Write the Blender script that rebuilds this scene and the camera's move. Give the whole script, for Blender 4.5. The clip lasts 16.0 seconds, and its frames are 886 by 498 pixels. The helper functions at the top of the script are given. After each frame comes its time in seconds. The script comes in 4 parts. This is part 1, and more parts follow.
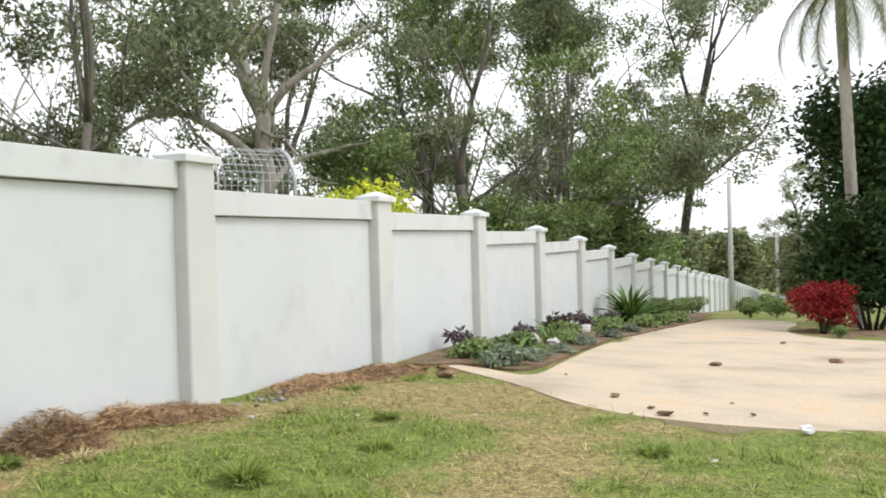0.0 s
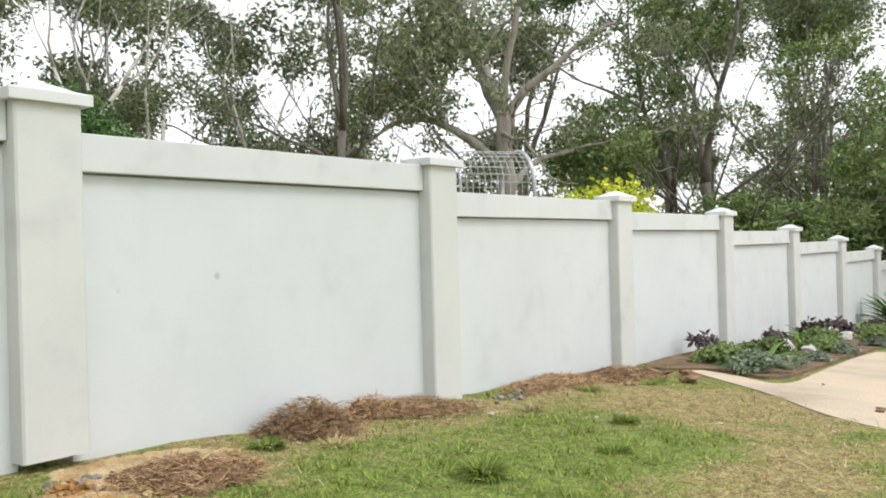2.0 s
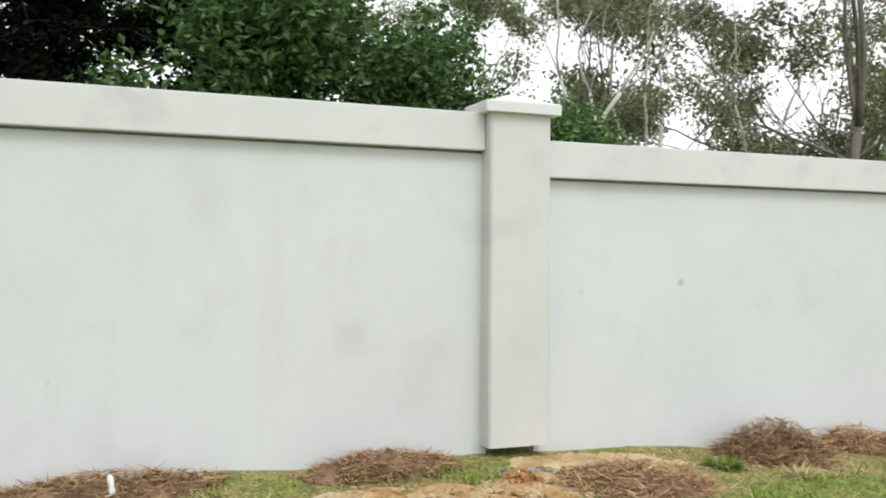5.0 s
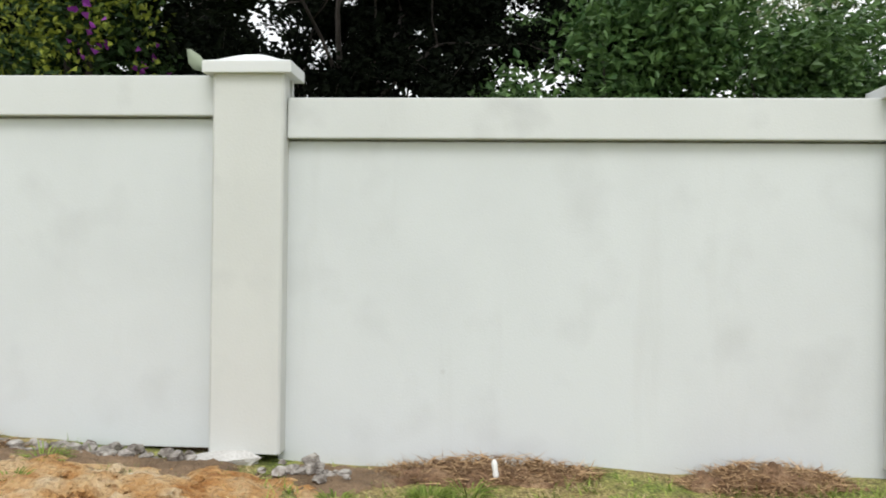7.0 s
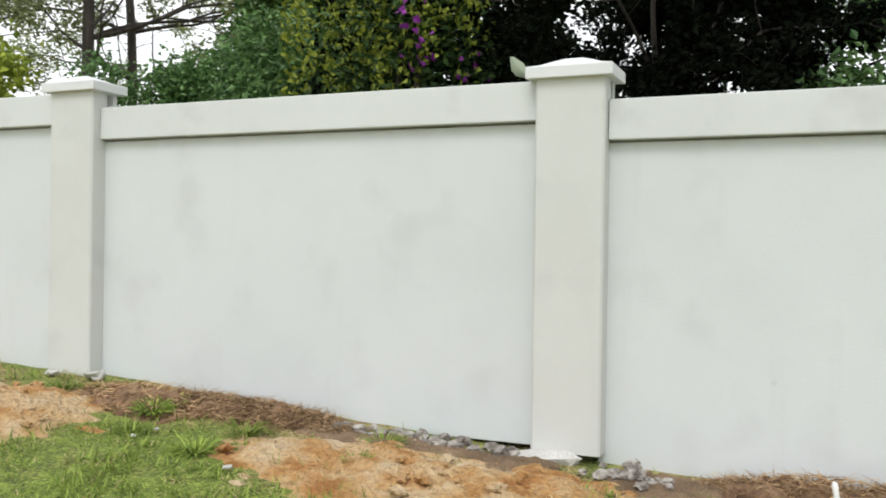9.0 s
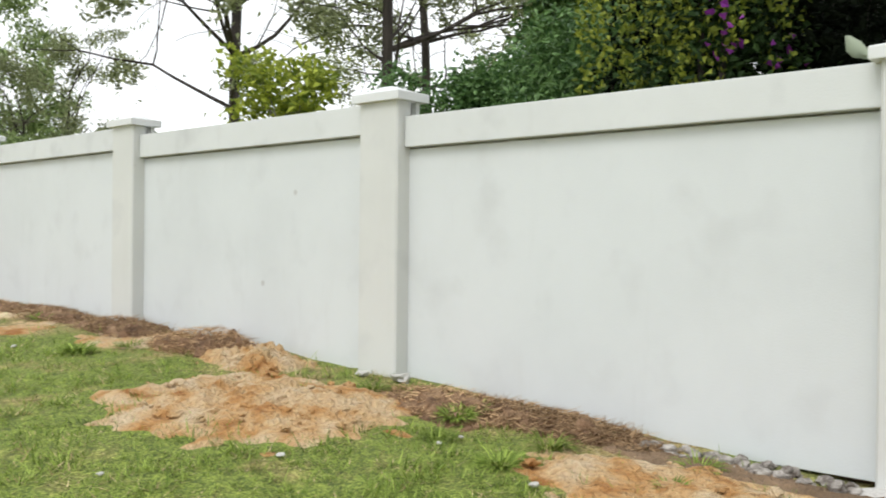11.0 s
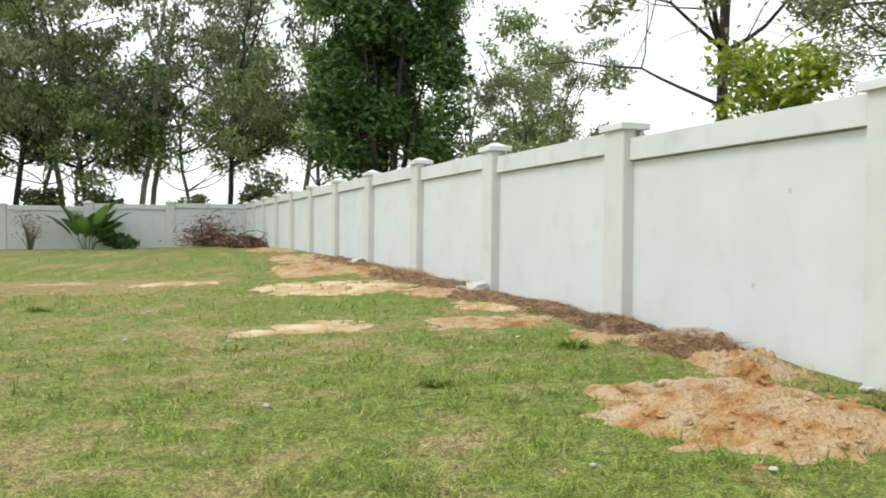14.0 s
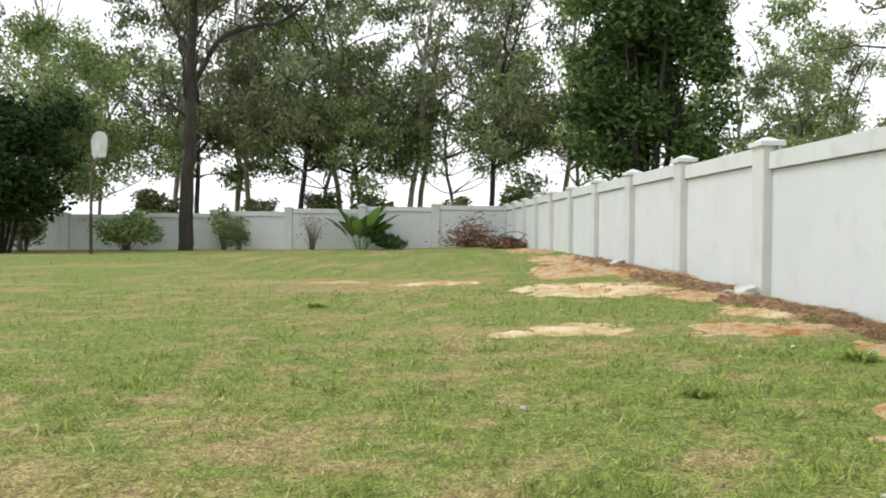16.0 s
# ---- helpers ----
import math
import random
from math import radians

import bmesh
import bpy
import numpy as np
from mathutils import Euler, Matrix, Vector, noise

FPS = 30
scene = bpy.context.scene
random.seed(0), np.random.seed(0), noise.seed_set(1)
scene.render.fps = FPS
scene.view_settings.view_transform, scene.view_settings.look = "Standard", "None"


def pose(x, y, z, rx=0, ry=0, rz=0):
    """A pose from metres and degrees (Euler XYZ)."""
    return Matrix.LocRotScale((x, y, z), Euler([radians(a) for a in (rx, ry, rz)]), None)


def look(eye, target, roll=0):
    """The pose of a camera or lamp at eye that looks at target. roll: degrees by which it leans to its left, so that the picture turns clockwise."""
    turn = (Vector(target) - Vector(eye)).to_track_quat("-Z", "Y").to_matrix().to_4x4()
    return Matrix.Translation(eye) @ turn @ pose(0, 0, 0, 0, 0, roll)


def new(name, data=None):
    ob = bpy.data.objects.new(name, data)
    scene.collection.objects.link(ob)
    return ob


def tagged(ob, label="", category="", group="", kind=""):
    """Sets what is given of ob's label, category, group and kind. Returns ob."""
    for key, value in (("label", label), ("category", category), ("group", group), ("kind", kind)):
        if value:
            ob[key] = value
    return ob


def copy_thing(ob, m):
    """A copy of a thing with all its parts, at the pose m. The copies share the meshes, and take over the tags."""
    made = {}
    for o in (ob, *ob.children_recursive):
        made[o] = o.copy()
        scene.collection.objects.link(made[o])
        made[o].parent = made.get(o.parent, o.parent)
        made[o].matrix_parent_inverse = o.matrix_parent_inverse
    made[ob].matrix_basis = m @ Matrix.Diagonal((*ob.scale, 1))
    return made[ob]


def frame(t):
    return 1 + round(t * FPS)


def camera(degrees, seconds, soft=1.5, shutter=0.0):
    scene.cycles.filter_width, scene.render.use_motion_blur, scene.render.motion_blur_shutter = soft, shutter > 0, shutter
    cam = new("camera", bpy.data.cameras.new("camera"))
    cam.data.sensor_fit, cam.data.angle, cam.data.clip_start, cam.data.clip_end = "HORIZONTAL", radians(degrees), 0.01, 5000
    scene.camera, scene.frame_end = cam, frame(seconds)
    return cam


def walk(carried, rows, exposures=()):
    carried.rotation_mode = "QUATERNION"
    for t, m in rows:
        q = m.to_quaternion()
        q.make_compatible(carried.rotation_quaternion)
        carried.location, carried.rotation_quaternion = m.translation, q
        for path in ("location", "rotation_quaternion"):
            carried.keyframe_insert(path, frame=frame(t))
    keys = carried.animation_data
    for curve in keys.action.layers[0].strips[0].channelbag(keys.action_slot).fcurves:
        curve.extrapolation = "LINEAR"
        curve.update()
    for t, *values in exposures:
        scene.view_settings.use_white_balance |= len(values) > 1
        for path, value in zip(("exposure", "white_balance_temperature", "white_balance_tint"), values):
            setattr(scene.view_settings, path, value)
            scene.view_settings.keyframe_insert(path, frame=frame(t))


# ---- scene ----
cam = camera(52.7, 16.0, 1.8, 0.2)
PATH = [
    (0, (4.459, 0.923, 1.466), (3.723, 2.782, 1.449), -1.6),
    (0.5, (4.458, 0.926, 1.468), (3.601, 2.733, 1.453), -1.5),
    (1, (4.464, 0.921, 1.465), (3.482, 2.663, 1.455), -1.6),
    (1.5, (4.466, 0.92, 1.465), (3.378, 2.599, 1.459), -1.5),
    (2, (4.467, 0.922, 1.465), (3.268, 2.522, 1.464), -1.6),
    (2.5, (4.475, 0.915, 1.463), (3.16, 2.422, 1.466), -1.5),
    (3, (4.483, 0.914, 1.462), (3.043, 2.302, 1.47), -1.3),
    (3.2, (4.476, 0.921, 1.463), (2.99, 2.259, 1.475), -1.4),
    (5.5, (4.555, 1.273, 1.487), (2.622, 1.786, 1.497), 0.6),
    (6, (4.58, 1.303, 1.487), (2.6, 1.583, 1.497), 0.3),
    (6.5, (4.585, 1.294, 1.48), (2.586, 1.354, 1.493), 0.4),
    (7, (4.569, 1.305, 1.476), (2.573, 1.178, 1.489), 0.7),
    (7.5, (4.569, 1.308, 1.482), (2.592, 1.011, 1.49), 0.6),
    (8, (4.575, 1.3, 1.487), (2.628, 0.842, 1.49), 0.7),
    (8.5, (4.584, 1.281, 1.494), (2.691, 0.636, 1.492), 0.8),
    (10.8, (4.428, 1.016, 1.55), (2.856, -0.221, 1.535), 0.7),
    (11, (4.418, 1.005, 1.551), (2.912, -0.31, 1.533), 0.6),
    (11.5, (4.423, 0.999, 1.559), (3.059, -0.463, 1.537), 0.7),
    (12, (4.43, 0.996, 1.562), (3.2, -0.581, 1.538), 0.7),
    (12.5, (4.427, 0.989, 1.563), (3.355, -0.699, 1.537), 0.7),
    (13, (4.424, 0.986, 1.565), (3.487, -0.78, 1.536), 0.7),
    (13.5, (4.421, 0.974, 1.565), (3.627, -0.861, 1.535), 0.7),
    (14, (4.419, 0.969, 1.566), (3.784, -0.927, 1.534), 0.6),
    (14.5, (4.416, 0.956, 1.567), (3.92, -0.982, 1.533), 0.7),
    (15, (4.41, 0.934, 1.568), (4.061, -1.035, 1.534), 0.6),
    (15.5, (4.403, 0.907, 1.57), (4.188, -1.081, 1.534), 0.5),
    (16, (4.392, 0.869, 1.572), (4.322, -1.129, 1.536), 0.5),
]
walk(cam, [(t, look(eye, target, roll)) for t, eye, target, roll in PATH], [(0, 0.47), (3.2, 0.44), (5.5, 0.38), (8.5, 0.37), (11, 0.41), (16, 0.43)])

# ---- light ----
world = bpy.data.worlds.new("overcast")
scene.world = world
world.use_nodes = True
wn, wl = world.node_tree.nodes, world.node_tree.links
sky = wn.new("ShaderNodeTexSky")
sky.sky_type = "NISHITA"
sky.sun_disc = False
sky.sun_elevation, sky.sun_rotation = radians(52), radians(100)
sky.air_density, sky.dust_density, sky.ozone_density = 1.0, 1.0, 1.0
grey = wn.new("ShaderNodeHueSaturation")
grey.inputs["Saturation"].default_value = 0.15
wl.new(sky.outputs[0], grey.inputs["Color"])
deck = wn.new("ShaderNodeMix")
deck.data_type = "RGBA"
deck.inputs["Factor"].default_value = 0.8
deck.inputs["B"].default_value = (7.2, 7.4, 7.6, 1)
wl.new(grey.outputs[0], deck.inputs["A"])
wn["Background"].inputs["Strength"].default_value = 0.15
wl.new(deck.outputs["Result"], wn["Background"].inputs["Color"])

sun = new("sun", bpy.data.lights.new("sun", "SUN"))
sun.data.energy, sun.data.angle, sun.data.color = 1.1, radians(25), (1.0, 0.985, 0.97)
sun.matrix_world = look((30, 4, 40), (0, 0, 0))
scene.view_settings.exposure = 0.45

# ---- materials ----


def material(name, rough=0.8, metal=0.0):
    m = bpy.data.materials.new(name)
    m.use_nodes = True
    b = m.node_tree.nodes["Principled BSDF"]
    b.inputs["Roughness"].default_value, b.inputs["Metallic"].default_value = rough, metal
    return m, m.node_tree.nodes, m.node_tree.links, b


def coords(n, l, scale=(1, 1, 1), space="Object"):
    if space == "World":
        tc = n.new("ShaderNodeNewGeometry").outputs["Position"]
    else:
        tc = n.new("ShaderNodeTexCoord").outputs["Object"]
    mp = n.new("ShaderNodeMapping")
    mp.inputs["Scale"].default_value = scale
    l.new(tc, mp.inputs["Vector"])
    return mp.outputs[0]


def noise_tex(n, l, vec, scale, detail=4, rough=0.55):
    t = n.new("ShaderNodeTexNoise")
    t.inputs["Scale"].default_value, t.inputs["Detail"].default_value, t.inputs["Roughness"].default_value = scale, detail, rough
    l.new(vec, t.inputs["Vector"])
    return t.outputs["Fac"]


def ramp(n, l, fac, stops):
    r = n.new("ShaderNodeValToRGB")
    while len(r.color_ramp.elements) < len(stops):
        r.color_ramp.elements.new(0.5)
    for e, (p, c) in zip(r.color_ramp.elements, stops):
        e.position, e.color = p, (*c, 1) if len(c) == 3 else c
    l.new(fac, r.inputs[0])
    return r.outputs[0]


def mix(n, l, fac, a, b, mode="MIX"):
    x = n.new("ShaderNodeMix")
    x.data_type, x.blend_type = "RGBA", mode
    for sock, v in ((x.inputs["Factor"], fac), (x.inputs["A"], a), (x.inputs["B"], b)):
        if isinstance(v, (int, float)):
            sock.default_value = v
        elif isinstance(v, tuple):
            sock.default_value = (*v, 1)
        else:
            l.new(v, sock)
    return x.outputs["Result"]


def bump(n, l, b, height, strength=0.3, dist=0.02):
    x = n.new("ShaderNodeBump")
    x.inputs["Strength"].default_value, x.inputs["Distance"].default_value = strength, dist
    l.new(height, x.inputs["Height"])
    l.new(x.outputs[0], b.inputs["Normal"])


def plain(name, stops, scale=3.0, fine=40.0, rough=0.85, relief=0.3, dist=0.01, metal=0.0, space="World", stretch=(1, 1, 1)):
    """Surface whose colour wanders between stops, with fine grain."""
    m, n, l, b = material(name, rough, metal)
    v = coords(n, l, stretch, space)
    a = noise_tex(n, l, v, scale, 5)
    g = noise_tex(n, l, v, fine, 3)
    c = ramp(n, l, a, stops)
    c = mix(n, l, 0.5, c, ramp(n, l, g, [(0.3, (0.35, 0.35, 0.35)), (0.7, (0.65, 0.65, 0.65))]), "OVERLAY")
    l.new(c, b.inputs["Base Color"])
    bump(n, l, b, g, relief, dist)
    return m


def leaf_material(name, dark, light, translucent=0.3, rough=0.5, gloss=0.2):
    m, n, l, b = material(name, rough)
    g = n.new("ShaderNodeNewGeometry")
    o = n.new("ShaderNodeObjectInfo")
    c = ramp(n, l, g.outputs["Random Per Island"], [(0.0, dark), (0.75, light), (1.0, tuple(min(1, 1.35 * k) for k in light))])
    h = n.new("ShaderNodeHueSaturation")
    l.new(c, h.inputs["Color"])
    mm = n.new("ShaderNodeMapRange")
    mm.inputs["To Min"].default_value, mm.inputs["To Max"].default_value = 0.75, 1.25
    l.new(o.outputs["Random"], mm.inputs["Value"])
    l.new(mm.outputs[0], h.inputs["Value"])
    l.new(h.outputs[0], b.inputs["Base Color"])
    b.inputs["Specular IOR Level"].default_value = gloss
    t = n.new("ShaderNodeBsdfTranslucent")
    l.new(h.outputs[0], t.inputs["Color"])
    s = n.new("ShaderNodeMixShader")
    s.inputs[0].default_value = translucent
    l.new(b.outputs[0], s.inputs[1])
    l.new(t.outputs[0], s.inputs[2])
    l.new(s.outputs[0], n["Material Output"].inputs["Surface"])
    return m


def wall_material(name, tone, grime=0.3):
    m, n, l, b = material(name, 0.75)
    v = coords(n, l, (1, 1, 1), "World")
    cloudy = noise_tex(n, l, v, 0.9, 5, 0.6)
    vs = coords(n, l, (6, 6, 0.7), "World")
    streak = noise_tex(n, l, vs, 0.8, 4, 0.6)
    speck = n.new("ShaderNodeTexVoronoi")
    speck.inputs["Scale"].default_value = 1.7
    l.new(v, speck.inputs["Vector"])
    fine = noise_tex(n, l, v, 90, 3)
    c = ramp(n, l, cloudy, [(0.3, tuple(t * 0.93 for t in tone)), (0.6, tone)])
    c = mix(n, l, ramp(n, l, streak, [(0.6, (0, 0, 0)), (0.85, (0.22, 0.22, 0.22))]), c, (0.46, 0.46, 0.44))
    blot = noise_tex(n, l, v, 2.6, 3, 0.5)
    c = mix(n, l, ramp(n, l, blot, [(0.56, (0, 0, 0)), (0.76, (grime, grime, grime))]), c, (0.45, 0.46, 0.46))
    c = mix(n, l, ramp(n, l, speck.outputs["Distance"], [(0.025, (0.6, 0.6, 0.6)), (0.05, (0, 0, 0))]), c, (0.36, 0.35, 0.33))
    l.new(c, b.inputs["Base Color"])
    bump(n, l, b, fine, 0.25, 0.004)
    return m


PAINT = wall_material("render_paint", (0.62, 0.648, 0.65))
COPING_PAINT = wall_material("coping_paint", (0.625, 0.645, 0.635), 0.6)
POST_PAINT = wall_material("post_paint", (0.6, 0.61, 0.585), 0.5)
CAP_PAINT = wall_material("cap_paint", (0.67, 0.685, 0.68))
CONCRETE = plain("concrete_drive", [(0.3, (0.38, 0.3, 0.22)), (0.45, (0.5, 0.41, 0.31)), (0.58, (0.56, 0.45, 0.33)), (0.72, (0.56, 0.38, 0.22))], 0.8, 45, 0.9, 0.3, 0.006)
FOOTING = plain("raw_concrete", [(0.3, (0.4, 0.38, 0.35)), (0.7, (0.62, 0.61, 0.58))], 6, 60, 0.9, 0.6, 0.02)
RUBBLE = plain("rubble_stone", [(0.32, (0.09, 0.07, 0.055)), (0.66, (0.45, 0.42, 0.38))], 16, 60, 0.9, 0.6, 0.02)
CLAY = plain("orange_clay", [(0.34, (0.36, 0.155, 0.04)), (0.42, (0.52, 0.285, 0.105)), (0.5, (0.59, 0.39, 0.195)), (0.63, (0.64, 0.49, 0.31))], 3.6, 34, 0.95, 1.0, 0.08)
SAND = plain("pale_sand", [(0.34, (0.38, 0.24, 0.11)), (0.48, (0.52, 0.38, 0.2)), (0.64, (0.62, 0.51, 0.33))], 2.8, 40, 0.95, 0.7, 0.03)
THATCH = plain("dead_thatch", [(0.3, (0.1, 0.055, 0.03)), (0.5, (0.25, 0.145, 0.08)), (0.72, (0.42, 0.28, 0.16))], 7, 45, 0.95, 1.0, 0.05)
MULCH = plain("garden_mulch", [(0.3, (0.14, 0.09, 0.05)), (0.7, (0.3, 0.2, 0.12))], 4, 50, 0.95, 1.0, 0.04)
PALE_BARK = plain("pale_bark", [(0.3, (0.22, 0.19, 0.16)), (0.7, (0.45, 0.41, 0.36))], 1.5, 12, 0.85, 0.6, 0.03, stretch=(3, 3, 0.5))
DARK_BARK = plain("dark_bark", [(0.3, (0.025, 0.02, 0.017)), (0.7, (0.075, 0.06, 0.05))], 2, 14, 0.9, 0.9, 0.05, stretch=(4, 4, 0.6))
GREY_BARK = plain("grey_bark", [(0.3, (0.12, 0.105, 0.09)), (0.7, (0.26, 0.23, 0.2))], 2, 14, 0.9, 0.8, 0.04, stretch=(3, 3, 0.6))
BARE_WOOD = plain("bare_wood", [(0.3, (0.4, 0.37, 0.33)), (0.7, (0.62, 0.59, 0.53))], 3, 20, 0.85, 0.4, 0.02)
GALV = plain("galvanised_steel", [(0.3, (0.42, 0.43, 0.44)), (0.7, (0.6, 0.61, 0.62))], 8, 60, 0.5, 0.1, 0.003, 0.6)
POLE_GREY = plain("weathered_pole", [(0.3, (0.4, 0.41, 0.4)), (0.7, (0.58, 0.58, 0.56))], 2, 30, 0.8, 0.3, 0.01)
RUSTY = plain("dark_steel", [(0.3, (0.08, 0.06, 0.05)), (0.7, (0.18, 0.15, 0.13))], 6, 50, 0.7, 0.3, 0.005, 0.2)
BOARD = plain("faded_backboard", [(0.3, (0.4, 0.41, 0.4)), (0.7, (0.56, 0.56, 0.54))], 3, 40, 0.6, 0.1, 0.003)
PLASTIC = plain("white_plastic", [(0.3, (0.7, 0.7, 0.68)), (0.7, (0.82, 0.82, 0.8))], 6, 60, 0.5, 0.2, 0.004)

GUM = leaf_material("gum_leaf", (0.11, 0.135, 0.075), (0.28, 0.31, 0.18))
GUM_GREEN = leaf_material("fresh_gum_leaf", (0.1, 0.155, 0.05), (0.29, 0.37, 0.15))
OLIVE = leaf_material("olive_leaf", (0.11, 0.135, 0.06), (0.27, 0.3, 0.15))
DENSE = leaf_material("dense_leaf", (0.035, 0.085, 0.025), (0.12, 0.21, 0.07), 0.2, 0.4)
# near-black and almost glossless: the backlit canopy's shade is put into this leaf colour
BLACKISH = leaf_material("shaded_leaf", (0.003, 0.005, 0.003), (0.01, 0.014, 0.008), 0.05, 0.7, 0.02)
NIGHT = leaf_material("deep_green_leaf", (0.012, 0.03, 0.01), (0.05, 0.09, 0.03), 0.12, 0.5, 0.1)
MANGO = leaf_material("mango_leaf", (0.02, 0.055, 0.014), (0.13, 0.22, 0.06), 0.2, 0.4, 0.3)
LIME = leaf_material("lime_leaf", (0.36, 0.42, 0.03), (0.6, 0.62, 0.08), 0.4)
YELLOWING = leaf_material("yellowing_leaf", (0.1, 0.15, 0.025), (0.3, 0.34, 0.05), 0.35)
PURPLE = leaf_material("purple_bract", (0.14, 0.02, 0.17), (0.26, 0.05, 0.3), 0.4)
RED = leaf_material("red_leaf", (0.14, 0.01, 0.012), (0.3, 0.03, 0.03), 0.3)
MAROON = leaf_material("maroon_leaf", (0.07, 0.055, 0.055), (0.16, 0.12, 0.125), 0.2)
SILVER = leaf_material("silver_leaf", (0.13, 0.17, 0.11), (0.3, 0.34, 0.25), 0.2)
STRAP = leaf_material("strap_leaf", (0.06, 0.13, 0.025), (0.2, 0.33, 0.08), 0.3)
PALM_LEAF = leaf_material("palm_leaf", (0.08, 0.1, 0.04), (0.22, 0.25, 0.1), 0.35)
DRY_BLADE = leaf_material("dry_blade", (0.3, 0.22, 0.1), (0.58, 0.47, 0.26), 0.15, 0.8)
DRY_STALK = leaf_material("dead_stalk", (0.16, 0.09, 0.045), (0.5, 0.34, 0.19), 0.15, 0.8)
TWIG = leaf_material("dry_twig", (0.1, 0.055, 0.035), (0.26, 0.15, 0.1), 0.05, 0.8)
BLADE = leaf_material("grass_blade", (0.07, 0.125, 0.015), (0.28, 0.36, 0.075), 0.3, 0.6)


def lawn_material():
    m, n, l, b = material("lawn", 0.95)
    v = coords(n, l, (1, 1, 1), "World")
    mid = noise_tex(n, l, v, 6.5, 6, 0.8)
    fine = noise_tex(n, l, v, 60, 4, 0.75)
    dry = n.new("ShaderNodeAttribute")
    dry.attribute_name = "dryness"
    green = ramp(n, l, fine, [(0.36, (0.035, 0.065, 0.008)), (0.5, (0.13, 0.185, 0.024)), (0.64, (0.3, 0.35, 0.06))])
    brown = ramp(n, l, fine, [(0.36, (0.12, 0.082, 0.028)), (0.5, (0.3, 0.22, 0.09)), (0.64, (0.52, 0.42, 0.21))])
    f = mix(n, l, 0.45, dry.outputs["Fac"], mid)
    c = mix(n, l, ramp(n, l, f, [(0.38, (0.05, 0.05, 0.05)), (0.62, (0.9, 0.9, 0.9))]), green, brown)
    tuft = noise_tex(n, l, v, 14, 5, 0.7)
    c = mix(n, l, 0.75, c, ramp(n, l, tuft, [(0.36, (0.24, 0.24, 0.22)), (0.64, (0.74, 0.74, 0.72))]), "OVERLAY")
    l.new(c, b.inputs["Base Color"])
    bump(n, l, b, tuft, 0.8, 0.05)
    return m


LAWN = lawn_material()

# ---- mesh helpers ----


def lerp(v, table):
    return np.interp(v, [a for a, _ in table], [b for _, b in table])


def mesh_object(name, verts, faces, mat, parent=None, label="", smooth=False):
    me = bpy.data.meshes.new(name)
    me.from_pydata(np.asarray(verts).tolist() if isinstance(verts, np.ndarray) else verts, [], faces if isinstance(faces, list) else faces.tolist())
    me.materials.append(mat)
    if smooth:
        me.polygons.foreach_set("use_smooth", [True] * len(me.polygons))
    me.update()
    ob = new(name, me)
    ob.parent = parent
    if label:
        tagged(ob, label)
    return ob


def part(name, bm, mat, parent=None, label="", smooth=False):
    me = bpy.data.meshes.new(name)
    bm.to_mesh(me)
    bm.free()
    me.materials.append(mat)
    if smooth:
        me.polygons.foreach_set("use_smooth", [True] * len(me.polygons))
    ob = new(name, me)
    ob.parent = parent
    if label:
        tagged(ob, label)
    return ob


def box(x0, x1, y0, y1, z0, z1, bevel=0.0, bm=None):
    own = bmesh.new()
    bmesh.ops.create_cube(own, size=1)
    for v in own.verts:
        v.co = Vector((x0 + (v.co.x + 0.5) * (x1 - x0), y0 + (v.co.y + 0.5) * (y1 - y0), z0 + (v.co.z + 0.5) * (z1 - z0)))
    if bevel:
        bmesh.ops.bevel(own, geom=own.edges[:], offset=bevel, segments=2, affect="EDGES", profile=0.6)
    return own


class Tubes:
    """Collects tapered tubes along polylines into one mesh."""

    def __init__(self, sides=6):
        self.v, self.f, self.sides = [], [], sides

    def add(self, pts, radii, sides=None):
        k = sides or self.sides
        start = len(self.v)
        pts = [Vector(p) for p in pts]
        for i, p in enumerate(pts):
            d = (pts[min(i + 1, len(pts) - 1)] - pts[max(i - 1, 0)]).normalized()
            a = d.orthogonal().normalized() if abs(d.z) > 0.9 else d.cross(Vector((0, 0, 1))).normalized()
            c = d.cross(a)
            for j in range(k):
                th = 2 * math.pi * j / k
                self.v.append(tuple(p + (a * math.cos(th) + c * math.sin(th)) * radii[i]))
        for i in range(len(pts) - 1):
            for j in range(k):
                q = start + i * k
                self.f.append((q + j, q + (j + 1) % k, q + k + (j + 1) % k, q + k + j))
        self.f.append(tuple(start + j for j in reversed(range(k))))
        self.f.append(tuple(start + (len(pts) - 1) * k + j for j in range(k)))

    def build(self, name, mat, parent=None, label=""):
        return mesh_object(name, self.v, self.f, mat, parent, label, True)


